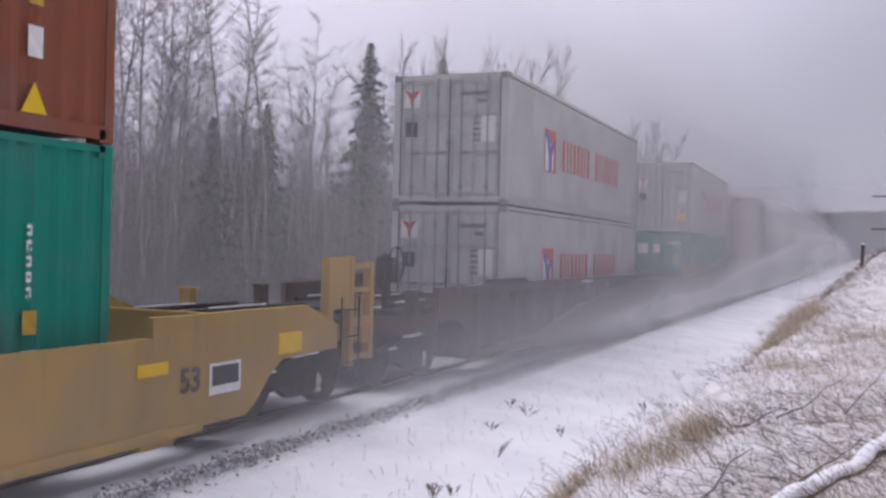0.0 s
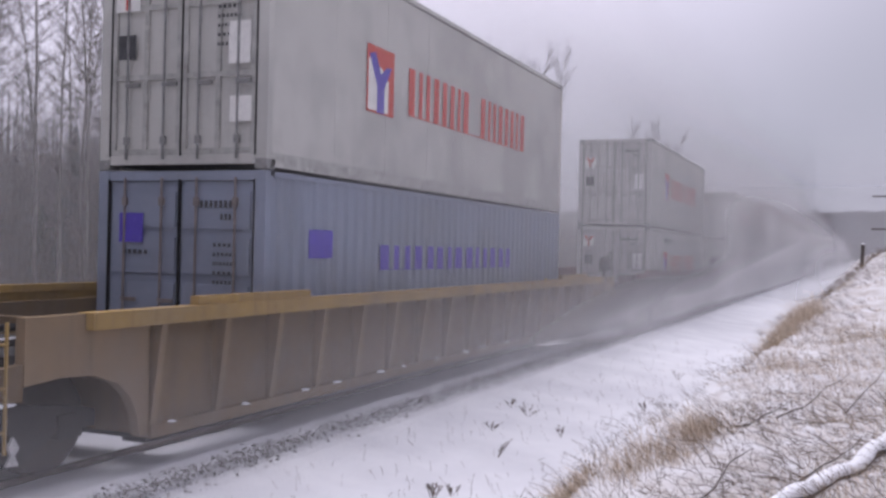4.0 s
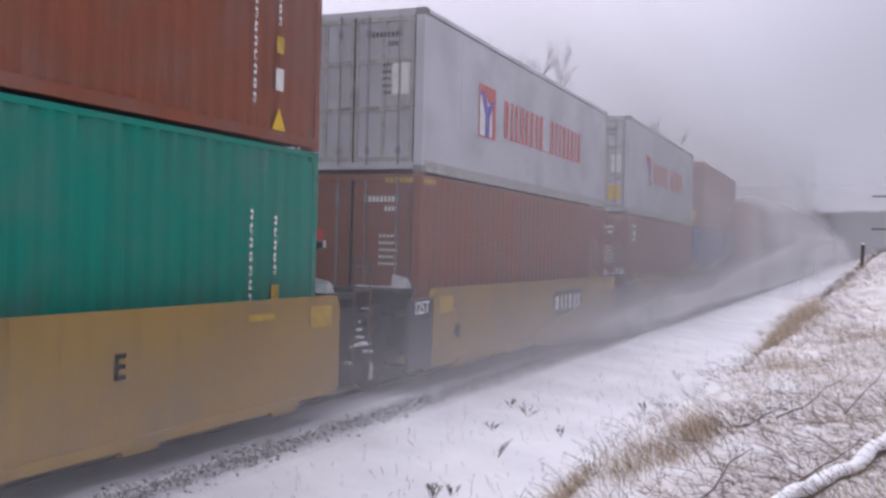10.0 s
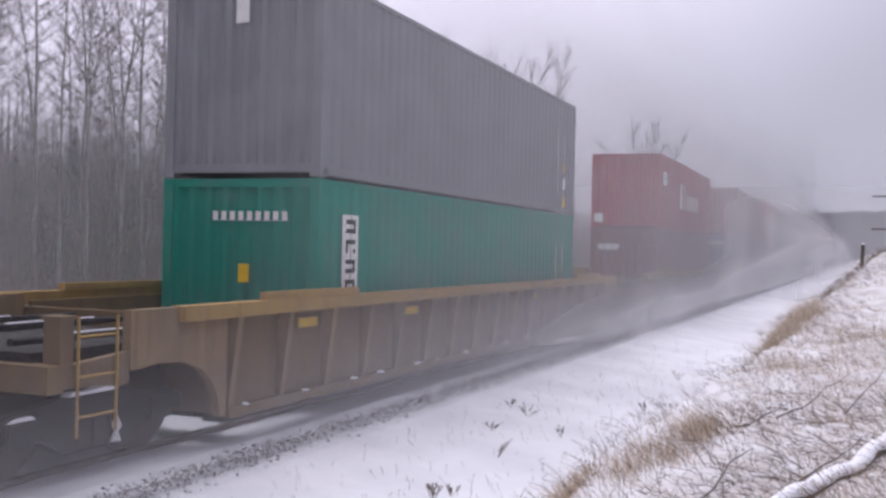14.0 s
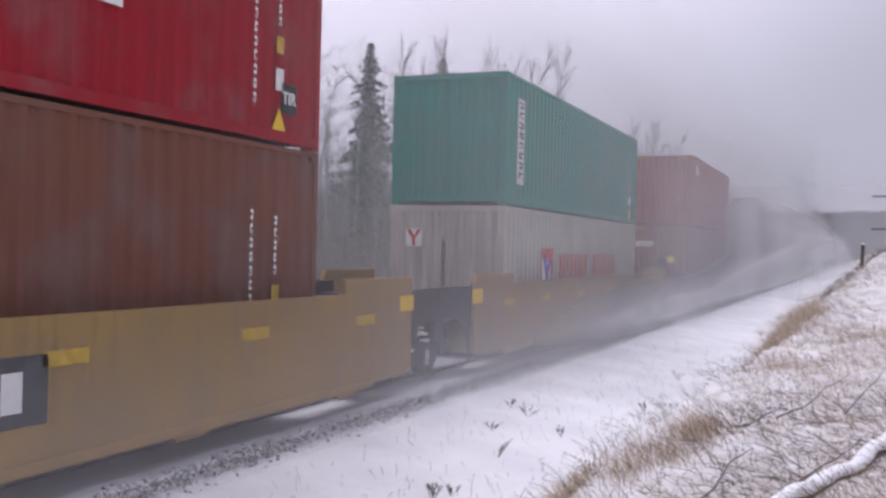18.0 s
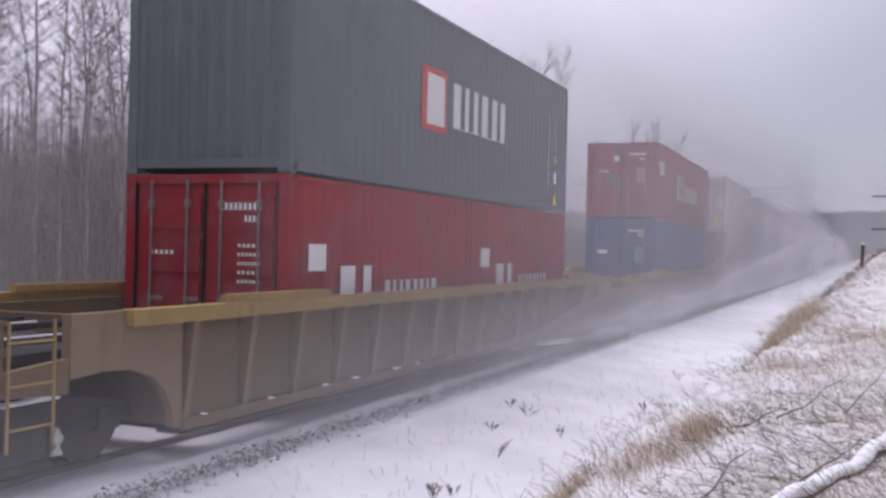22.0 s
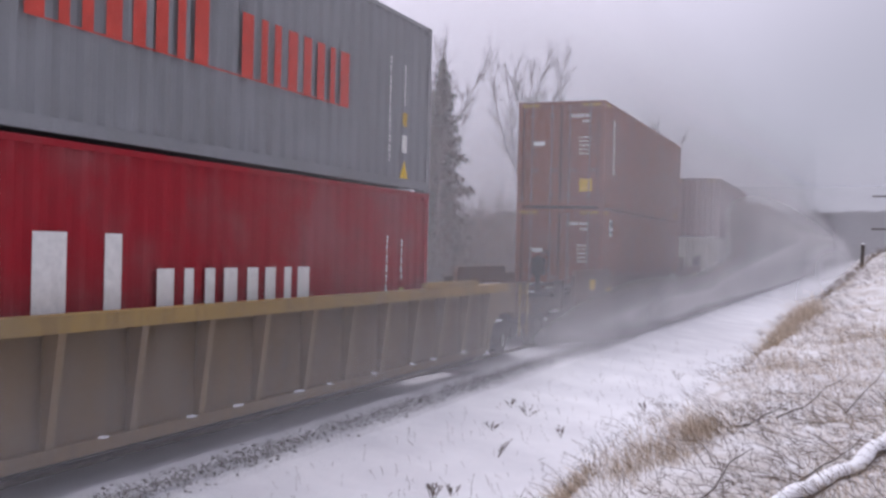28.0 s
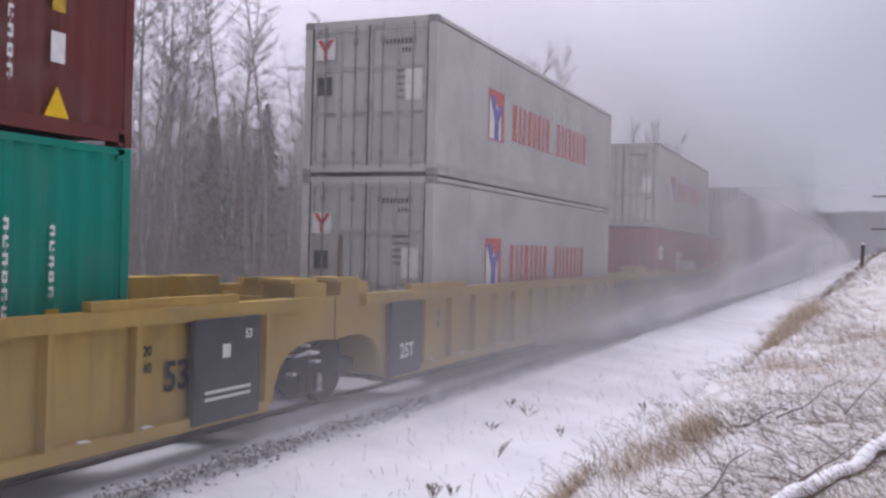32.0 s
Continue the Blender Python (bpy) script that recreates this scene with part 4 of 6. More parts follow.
def build_container(name, y, z, paint, tall, label, reefer=False, end="plain", length=12.192, door_paint=None, marks=()):
    """y: its middle along the track, z: its underside. Its near wall faces +x, the end that comes first faces -y."""
    h = TALL if tall else STANDARD
    mat, half, w = PAINT[paint], length / 2, WIDE / 2
    box_ = group_at(name, (TRACK, y, z), label, "shipping container", "containers of the train")
    big = length > 7
    for side in (-1, 1):
        if reefer:
            piece("side_wall", ("flat_wall", length, h), lambda bm: [box(bm, -0.03, 0.0, -half + 0.12 + (length - 0.24) * k / 8 + 0.004, -half + 0.12 + (length - 0.24) * (k + 1) / 8 - 0.004, 0.2, h - 0.1) for k in range(8)] + [box(bm, -0.04, -0.02, -half + 0.12, half - 0.12, 0.2, h - 0.1)], mat, box_, (w - 0.012, 0, 0) if side > 0 else (-w + 0.042, 0, 0))
        else:
            piece("side_wall", ("folded_wall", length, h, side), lambda bm: corrugated(bm, length, 0.15, h - 0.06, side * (w - 0.008), side * 0.036), mat, box_)
        piece("top_rail", ("top_rail", length), lambda bm: box(bm, -0.06, 0.0, -half + 0.1, half - 0.1, -0.062, 0.0), mat, box_, (side * w + (0.06 if side < 0 else 0), 0, h - 0.006))
        bottom = 0.2 if reefer else 0.155
        piece("bottom_rail", ("bottom_rail", length, bottom), lambda bm: (box(bm, -0.05, 0.0, -half + 0.1, half - 0.1, 0.03, bottom), box(bm, -0.08, -0.05, -half + 0.1, half - 0.1, 0.03, 0.05)), DOOR_WHITE if reefer else mat, box_, (side * w + (0.05 if side < 0 else 0.0), 0, 0))
        for e in (-1, 1):
            piece("corner_post", ("corner_post", h), lambda bm: box(bm, -0.075, 0.075, -0.055, 0.055, 0.11, h - 0.11), PAINT["cream"] if reefer and e > 0 else mat, box_, (side * (w - 0.077), e * (half - 0.057), 0))
            for top in (0, 1):
                def casting(bm):
                    box(bm, -0.081, 0.081, -0.089, 0.089, -0.059, 0.059)
                piece("corner_casting", "corner_casting", casting, DOOR_GREY if reefer else mat, box_, (side * (w - 0.081), e * (half - 0.089), 0.059 + top * (h - 0.118)))
    piece("roof", ("roof", length), lambda bm: corrugated_roof(bm, length), mat, box_, (0, 0, h - 0.03))
    piece("floor", ("container_floor", length), lambda bm: box(bm, -w + 0.05, w - 0.05, -half + 0.1, half - 0.1, 0.06, 0.15), BLACK, box_)
    piece("back_wall", ("back_wall", h), lambda bm: box(bm, -w + 0.14, w - 0.14, -0.02, 0.02, 0.15, h - 0.06), mat, box_, (0, half - 0.05, 0))
    for zz in (0.12, h - 0.06):
        piece("end_sill", "end_sill", lambda bm: box(bm, -w + 0.16, w - 0.16, -0.05, 0.05, -0.058, 0.058), mat, box_, (0, -half + 0.06, zz))
    if end == "plain":
        def folded_end(bm):
            line, n = [], 8
            p = (WIDE - 0.3) / n
            for i in range(n):
                a = -w + 0.15 + i * p
                line += [(a, 0), (a + p * 0.3, 0), (a + p * 0.5, 0.045), (a + p * 0.8, 0.045)]
            line.append((w - 0.15, 0))
            lo = [bm.verts.new((x, d, 0.17)) for x, d in line]
            hi = [bm.verts.new((x, d, h - 0.11)) for x, d in line]
            for i in range(len(line) - 1):
                bm.faces.new((lo[i], hi[i], hi[i + 1], lo[i + 1]))
        piece("end_wall", ("folded_end", h), folded_end, mat, box_, (0, -half + 0.02, 0))
    else:
        leaf = (WIDE - 0.32) / 2
        for k in (0, 1):
            x0 = -w + 0.16 + k * leaf
            dmat = PAINT[door_paint or paint]

            def door(bm):
                box(bm, 0.012, leaf - 0.012, 0.02, 0.05, 0.18, h - 0.12)
                if not reefer:
                    for i in range(4):
                        z0 = 0.26 + i * (h - 0.4) / 4
                        prism_x = (h - 0.4) / 4 - 0.12
                        box(bm, 0.06, leaf - 0.06, -0.008, 0.02, z0, z0 + prism_x)
            d = piece("door", ("door", h, reefer), door, dmat, box_, (x0, -half + 0.02, 0))
            if reefer:                              # raised border and cross bars of an insulated leaf
                def bars(bm):
                    for z0 in (0.18, 0.18 + (h - 0.3) * 0.35, 0.18 + (h - 0.3) * 0.68, h - 0.19):
                        box(bm, 0.012, leaf - 0.012, -0.012, 0.022, z0, z0 + 0.07)
                    for xa in (0.012, leaf * 0.46, leaf - 0.08):
                        box(bm, xa, xa + 0.06, -0.017, 0.022, 0.2, h - 0.14)
                piece("door_frame", ("door_frame", h), bars, DOOR_WHITE, d, label="grimy raised door frame")
            piece("gasket", ("gasket", h), lambda bm: [box(bm, xa, xa + 0.018, -0.022, 0.018, 0.16, h - 0.1) for xa in (-0.012, leaf - 0.008)] + [box(bm, 0.01, leaf - 0.012, -0.004, 0.018, zz, zz + 0.025) for zz in (0.155, h - 0.125)], RUBBER, d, (0, -0.003, 0), "black rubber door seal")
            for xa in (leaf * 0.24, leaf * 0.76):
                piece("lock_rod", ("lock_rod", h), lambda bm: (tube(bm, (0, -0.03, 0.12), (0, -0.03, h - 0.08), 0.017, n=6), box(bm, -0.035, 0.035, -0.045, -0.01, 0.3, 0.4), box(bm, -0.035, 0.035, -0.045, -0.01, h - 0.42, h - 0.32), box(bm, -0.02, 0.2, -0.05, -0.03, 1.0, 1.05)), DOOR_GREY if reefer else ROD, d, (xa, 0, 0), "steel locking rod")
        # plates, stickers and rows of small writing on the doors
        ink = MARK_GREY if paint in ("white", "pale", "cream", "grey", "bluegrey") else MARK_WHITE
        face = -half - 0.007
        end_bars(box_, 0.55, face, h - 0.40, 9, 0.62, 0.085, ink)
        end_bars(box_, 0.72, face, h - 0.55, 4, 0.24, 0.075, ink)
        for i in range(5):
            end_bars(box_, 0.68, face, h * 0.66 - i * 0.11, 5 + i % 3, 0.34, 0.04, ink, "weight_bars")
        if not reefer:
            end_bars(box_, -0.62, face, h * 0.62, 5, 0.4, 0.05, ink, "weight_bars")
    for kind, *args in marks:
        CONTAINER_MARKS[kind](box_, h, *args)
    return box_


def end_patch(parent, x, y, z, w, h, mat, name="marking"):
    return piece(name, ("end_patch", w, h), lambda bm: box(bm, -w / 2, w / 2, -0.003, 0.003, -h / 2, h / 2), mat, parent, (x, y, z))


def corrugated_roof(bm, length):
    w, half = WIDE / 2, length / 2
    n = int(length / 0.45)
    line = []
    for i in range(n):
        a = -half + 0.1 + (length - 0.2) * i / n
        p = (length - 0.2) / n
        line += [(a, 0.0), (a + p * 0.4, 0.0), (a + p * 0.5, -0.02), (a + p * 0.9, -0.02)]
    line.append((half - 0.1, 0.0))
    lo = [bm.verts.new((-w + 0.05, y, z)) for y, z in line]
    hi = [bm.verts.new((w - 0.05, y, z)) for y, z in line]
    for i in range(len(line) - 1):
        bm.faces.new((lo[i], lo[i + 1], hi[i + 1], hi[i]))


SIDE = WIDE / 2 + 0.002


def triangle(parent, x, y, z):
    return piece("warning_triangle", "warning_triangle", lambda bm: prism(bm, [(-0.14, 0), (0.14, 0), (0, 0.26)], -0.003, 0.003), MARK_YELLOW, parent, (x, y, z))


def emblem(parent, x, y, z, s):
    """A red square with a white corner and a dark violet wedge on a stem."""
    piece("emblem_frame", ("emblem_frame", s), lambda bm: box(bm, -0.003, 0.002, -s * 0.46, s * 0.46, -s / 2, s / 2), MARK_RED, parent, (x, y, z))
    piece("emblem_field", ("emblem_field", s), lambda bm: prism(bm, [(-s * 0.42, -s * 0.47), (s * 0.26, -s * 0.47), (s * 0.26, s * 0.04), (0, s * 0.2), (-s * 0.42, s * 0.30)], 0.0025, 0.004), MARK_WHITE, parent, (x, y, z))
    piece("emblem_wedge", ("emblem_wedge", s), lambda bm: prism(bm, [(-s * 0.40, s * 0.36), (-s * 0.2, s * 0.40), (s * 0.0, s * 0.1), (s * 0.2, s * 0.24), (s * 0.36, s * 0.24), (s * 0.12, -s * 0.1), (s * 0.12, -s * 0.49), (-s * 0.13, -s * 0.49), (-s * 0.13, -s * 0.1)], 0.0045, 0.0065), MARK_BLUE, parent, (x, y, z))


def end_emblem(parent, x, z, s, half=6.096):
    end_patch(parent, x, -half - 0.004, z, s, s, MARK_WHITE, "emblem_field")
    piece("emblem_wedge", ("end_wedge", s), lambda bm: [bm.faces.new([bm.verts.new((a * s, 0, b * s)) for a, b in sh]) for sh in ([(-0.45, 0.45), (-0.2, 0.45), (0.1, -0.05), (0.1, -0.45), (-0.1, -0.45), (-0.1, -0.05)], [(0.45, 0.45), (0.2, 0.45), (0.05, 0.1), (0.12, -0.05)])], MARK_RED, parent, (x, -half - 0.009, z))


def mark_line_name(parent, h, y0=-3.2, pitch=0.66, size=0.72):
    """Emblem and two-word name in red along a white wall."""
    z = h * 0.51
    emblem(parent, SIDE, y0, z, size * 1.3)
    word_bars(parent, SIDE, y0 + 0.95, z - size * 0.5, 8, pitch, size, MARK_RED, 0.22, (4,))


def mark_serif_name(parent, h, flag=True):
    """A large bar pair and four smaller ones in white, with a small flag ahead of them."""
    z = h * 0.335
    word_bars(parent, SIDE, -2.1, z, 1, 1.15, 0.93, MARK_WHITE, 0.05)
    word_bars(parent, SIDE, -0.5, z, 4, 0.78, 0.6, MARK_WHITE, 0.25)
    if flag:
        patch(parent, SIDE, -5.35, h * 0.68, 0.68, 0.46, MARK_WHITE, "flag")
        patch(parent, SIDE + 0.004, -5.35, h * 0.68, 0.16, 0.24, MARK_BLACK, "flag_sign")


def mark_strip(parent, h, y, count, size=0.3):
    """A white strip down the wall with dark bars on it."""
    patch(parent, SIDE, y, h * 0.5, size, h * 0.66, MARK_WHITE, "name_strip")
    column_bars(parent, SIDE + 0.004, y, h * 0.82, count, size * 0.62, h * 0.62 / count, MARK_BLACK)


CONTAINER_MARKS = {
    "line_name": mark_line_name,
    "serif_name": mark_serif_name,
    "strip": mark_strip,
    "column": lambda p, h, y, count, w, lh, mat: column_bars(p, SIDE, y, h * 0.86, count, w, lh, mat),
    "bars": lambda p, h, y, z, n, w, bh, mat: word_bars(p, SIDE, y, z, n, w, bh, mat),
    "patch": lambda p, h, y, z, w, ph, mat: patch(p, SIDE, y, z, w, ph, mat),
    "end_patch": lambda p, h, x, z, w, ph, mat: end_patch(p, x, -6.103, z, w, ph, mat),
    "end_emblem": lambda p, h, x, z, s: end_emblem(p, x, z, s),
    "end_bars": lambda p, h, x, z, w, bh, mat: end_bars(p, x, -6.103, z, 9, w, bh, mat),
    "hazard": lambda p, h: (word_bars(p, SIDE, -6.0, h - 0.15, 4, 0.12, 0.09, MARK_AGED), [end_bars(p, x, -6.103, h - 0.1, 6, 0.5, 0.08, MARK_AGED, "hazard_strip") for x in (-0.85, 0.85)]),
    "rear_bars": lambda p, h, mat: (column_bars(p, SIDE, 4.62, h * 0.74, 11, 0.055, h * 0.055, mat), column_bars(p, SIDE, 5.12, h * 0.72, 5, 0.055, h * 0.05, mat), patch(p, SIDE, 5.14, h * 0.40, 0.15, 0.2, MARK_AGED, "sticker"), patch(p, SIDE, 5.14, h * 0.26, 0.16, 0.26, mat, "sticker"), triangle(p, SIDE, 5.14, 0.16)),
    "warning": lambda p, h, y, z: triangle(p, SIDE, y, z),
    "plate": lambda p, h, y, z: (patch(p, SIDE, y, z, 0.34, 0.36, MARK_BLACK, "plate"), write("TIR", 0.2, MARK_WHITE, p, (SIDE + 0.006, y, z))),
}


# ---- the train ----
HALF40 = 6.096
WH, RD, YL, BK, GY = MARK_WHITE, MARK_RED, MARK_YELLOW, MARK_BLACK, MARK_GREY
NAME = ("line_name",)
REAR, REAR_K = ("rear_bars", WH), ("rear_bars", BK)
DOOR_MARKS = [("end_emblem", -0.82, 2.12, 0.36), ("end_patch", -0.82, 1.5, 0.26, 0.3, GY), ("end_patch", 0.82, 1.48, 0.3, 0.5, WH)]
W_REEF = "white refrigerated container with quilted doors, red name bars, streaked with dirt"
COLOURS = {"rust": "rust-brown", "maroon": "dark maroon", "brown": "dull brown", "teal": "teal-green", "red": "bright red", "brick": "brick-red", "blue": "blue", "navy": "navy-blue", "grey": "grey", "slate": "slate-grey", "orange": "orange-brown", "white": "white", "pale": "pale grey", "cream": "cream-white", "bluegrey": "blue-grey"}


def reef(tall, *marks, paint="white", doors=True):
    return dict(paint=paint, tall=tall, reefer=True, end="door", marks=[*(DOOR_MARKS if doors else ()), *marks], label=W_REEF)


def steel(paint, tall, *marks, end="plain", extra=""):
    what = "doors with locking rods" if end == "door" else "a folded end wall"
    return dict(paint=paint, tall=tall, end=end, marks=[REAR_K if paint in ("cream", "white", "bluegrey") else REAR, *([("hazard",)] if tall and paint in ("maroon", "rust", "navy", "brown", "brick", "teal") else ()), *marks], label=f"{COLOURS[paint]} corrugated steel container with {what}{extra}")


def small(paint, shift, *marks, end="door"):
    return dict(paint=paint, tall=False, end="plain" if end == "plain" else "door", length=6.058, shift=shift, marks=list(marks), label=f"short {COLOURS[paint]} corrugated container with white name bars")


SERIF = ("serif_name",)
TWENTY = [("bars", -1.7, 0.75, 1, 1.2, 0.72, WH), ("bars", -0.35, 0.75, 4, 0.5, 0.5, WH), ("patch", -2.32, 1.58, 0.44, 0.34, WH)]
STRIP = ("strip", -5.22, 8)
PLATE = ("plate", 5.35, 0.55)
DOORS = [("end_patch", 0.72, 0.62, 0.34, 0.34, YL), ("end_patch", -0.6, 1.75, 0.3, 0.1, WH)]
VERT = ("column", -5.03, 7, 0.24, 0.22, WH)
WARN = ("warning", 5.5, 0.5)

# distance of the first corner at time zero, car, lower load, upper load
STACKS = [
    (-4.95, "A", [steel("teal", False, WARN)], steel("rust", True)),
    (18.25, "B", [reef(False, NAME)], reef(False, NAME)),
    (41.5, "C", [steel("teal", False, STRIP, ("end_patch", -0.75, 1.95, 0.4, 0.4, WH), ("end_patch", -0.2, 1.95, 0.26, 0.36, WH), end="door")], reef(True, NAME, ("end_patch", 0.8, 0.62, 0.36, 0.34, YL))),
    (64.7, "B", [steel("orange", False, ("column", -5.14, 4, 0.38, 0.27, WH), WARN, end="door")], steel("maroon", True, ("patch", -4.9, 2.0, 0.35, 0.5, WH), *DOORS, end="door")),
    (88.2, "D", [steel("bluegrey", False, ("bars", -3.1, 1.4, 7, 0.85, 0.36, MARK_BLUE), ("patch", -4.8, 1.75, 0.6, 0.36, MARK_BLUE), ("end_patch", -0.7, 1.9, 0.36, 0.36, MARK_BLUE), end="door")], reef(True, NAME, ("end_patch", 0.85, 0.7, 0.3, 0.3, WH))),
    (111.1, "E", [reef(False, NAME, ("bars", -3.5, 2.1, 10, 0.18, 0.16, BK))], reef(True, NAME)),
    (134.6, "E", [reef(False, NAME)], reef(False, NAME)),
    (157.6, "E", [reef(True, NAME, ("bars", -3.3, 2.25, 12, 0.17, 0.15, BK))], steel("maroon", True, ("column", -5.0, 6, 0.3, 0.34, WH), ("end_patch", -0.7, 2.3, 0.7, 0.16, WH), end="door")),
    (179.4, "5a", [steel("maroon", True, ("bars", -5.3, 2.2, 3, 0.2, 0.3, WH), *DOORS, end="door")], steel("rust", True, VERT, *DOORS, end="door")),
    (194.8, "5e", [steel("teal", True, STRIP, ("end_patch", -0.75, 1.6, 0.4, 0.4, GY), *DOORS, end="door")], steel("rust", True, VERT, *DOORS, end="door")),
    (210.2, "5b", [steel("rust", True, *DOORS, ("end_patch", -0.75, 1.85, 0.5, 0.3, RD), end="door")], reef(False, NAME, paint="pale")),
    (225.3, "5b", [steel("rust", True, ("patch", -5.17, 2.35, 0.4, 0.46, WH), ("badge", -5.17, 2.35, 0.34, 0.38), ("end_patch", -0.8, 1.85, 0.3, 0.42, GY), ("end_patch", -0.42, 1.85, 0.26, 0.36, WH), end="door")], reef(True, NAME, ("end_patch", 0.78, 0.62, 0.38, 0.44, YL), paint="pale")),
    (240.6, "5c", [steel("blue", True, ("bars", -5.16, 2.34, 5, 0.08, 0.08, WH))], steel("rust", True, VERT, *DOORS, end="door")),
    (262.1, "F", [steel("red", False, ("bars", -5.5, 1.67, 3, 0.31, 0.52, WH))], steel("red", False, SERIF, PLATE)),
    (285.45, "F", [steel("teal", False, ("strip", -5.26, 6, 0.44), ("end_bars", 0.2, 2.1, 1.2, 0.12, WH), ("end_patch", 0.1, 1.35, 0.16, 0.24, YL))], steel("grey", False, ("end_patch", 0.0, 2.2, 0.2, 0.34, WH))),
    (308.9, "F", [steel("maroon", False, ("end_bars", -0.55, 1.95, 0.7, 0.2, WH))], steel("red", False, SERIF, ("end_patch", -0.95, 0.35, 0.3, 0.3, WH))),
    (332.1, "3a", [steel("navy", True, ("bars", -5.08, 2.19, 5, 0.31, 0.33, WH), ("patch", -5.35, 2.32, 0.42, 0.2, RD), ("end_bars", 0.1, 2.45, 1.2, 0.14, WH), ("warning", 5.3, 0.7))], steel("brown", False)),
    (351.6, "3b", [steel("brown", True)], steel("red", True, ("serif_name",), PLATE, ("end_patch", -0.15, 0.95, 0.34, 0.34, MARK_YELLOW))),
    (371.0, "3c", [steel("cream", False, NAME, ("end_emblem", -0.7, 1.95, 0.36))], steel("teal", False, ("strip", -5.22, 8, 0.4))),
    (394.4, "G", [steel("rust", True, ("end_bars", -0.7, 2.15, 0.7, 0.22, WH), ("end_patch", 0.35, 1.5, 0.34, 0.24, YL), ("column", -5.1, 5, 0.24, 0.2, WH))], steel("brick", True, ("bars", -5.4, 2.15, 3, 0.26, 0.4, WH), WARN)),
    (418.0, "H", [steel("maroon", True, ("patch", -4.83, 2.31, 1.18, 0.64, WH), ("sign", -4.83, 2.31, 1.12, 0.58), ("word", -5.2, 2.08, 6, 0.155, 0.22, WH), ("stripe", -4.68, 2.49, 0.75, 0.1, YL), end="door")], reef(False, NAME)),
    (441.5, "I", [small("red", -3.06, *TWENTY), small("red", 3.07, *TWENTY)], steel("slate", True, ("bars", -0.95, 1.15, 3, 0.95, 0.75, WH), ("patch", -1.75, 1.5, 1.0, 1.0, RD), ("badge_white", -1.7, 1.5, 0.7, 0.8))),
    (465.0, "J", [steel("blue", True, *DOORS, end="door")], steel("red", False, SERIF, ("end_patch", -0.35, 1.35, 0.26, 0.36, MARK_GREY), ("end_patch", -0.2, 2.05, 0.18, 0.2, WH), PLATE, end="door")),
    (484.3, "J", [steel("rust", True, ("patch", -4.8, 2.2, 0.5, 0.34, GY), ("patch", -4.8, 1.9, 0.42, 0.24, WH))], reef(True, NAME, ("end_patch", 0.78, 0.62, 0.38, 0.4, YL))),
    (503.7, "J2", [steel("blue", True, *DOORS, end="door")], steel("slate", True, ("bars", -0.92, 1.15, 3, 0.95, 0.72, WH), ("patch", -1.6, 1.3, 0.75, 0.46, RD), ("end_patch", -0.65, 2.3, 0.26, 0.3, WH), end="door")),
    (527.6, "K", [steel("white", True)], steel("maroon", True, ("end_bars", -0.6, 2.3, 0.7, 0.2, WH), end="door")),
    (551.1, "K", [steel("red", False, SERIF)], steel("grey", False, NAME, ("end_patch", -0.55, 2.0, 0.34, 0.42, WH))),
    (575.0, "L", [steel("rust", True, ("patch", -5.18, 2.4, 0.38, 0.44, WH), ("badge", -5.18, 2.4, 0.32, 0.36), *DOORS, end="door")], steel("rust", True, VERT, *DOORS, end="door")),
    (599.0, "M", [small("cream", -3.06, ("bars", -1.75, 0.75, 8, 0.46, 0.62, RD), ("patch", -2.35, 1.15, 0.6, 0.8, MARK_BLUE), ("bars", -1.9, 1.85, 11, 0.16, 0.12, BK), end="plain"), small("red", 3.07, *TWENTY)], steel("maroon", True, ("patch", -5.0, 2.3, 0.3, 0.5, WH))),
    (622.5, "J", [steel("teal", False, ("strip", -5.1, 6, 0.4), ("end_patch", -0.78, 1.95, 0.42, 0.42, WH), ("end_patch", -0.22, 1.95, 0.28, 0.36, WH), end="door")], steel("maroon", True, ("end_patch", -0.6, 1.9, 0.7, 0.2, YL), ("patch", -5.2, 2.3, 0.2, 0.4, WH), end="door")),
    (641.9, "J", [reef(True, NAME)], reef(False, NAME)),
    (661.2, "J2", [steel("red", False, SERIF)], reef(True, NAME)),
    (684.6, "F", [steel("red", False)], steel("slate", True)),
    (708.0, "E", [steel("bluegrey", False)], reef(False, NAME)),
    (731.3, "B", [steel("maroon", False)], steel("slate", True)),
    (754.7, "D", [steel("brown", True)], steel("grey", False)),
    (778.0, "B", [steel("rust", False)], steel("maroon", True)),
    (801.4, "E", [steel("teal", True)], steel("rust", False)),
    (824.7, "F", [reef(False)], reef(False)),
]
S = 1.524
BRUSHED = "container well car, grimy and dusted with snow"
# style, paint, chord, half length, front, rear, well half length, label
SMOOTH_TAGS = [("patch", S, y, 1.13, 0.52, 0.13, MARK_AGED) for y in (-6.6, -4.2, -1.4, 1.5, 4.3, 6.9)] + [("patch", S, -8.3, 1.3, 0.5, 0.24, YL), ("patch", S, 8.2, 1.3, 0.46, 0.22, YL)]


def stencil(y0, y1, z, n, h=0.24):
    """A dark panel with pale bars in the place of a car's number."""
    return [("patch", S, (y0 + y1) / 2, z, y1 - y0, h * 1.75, GY), ("bars", S + 0.004, y0 + 0.12, z - h / 2, n, (y1 - y0 - 0.2) / n, h, WH)]


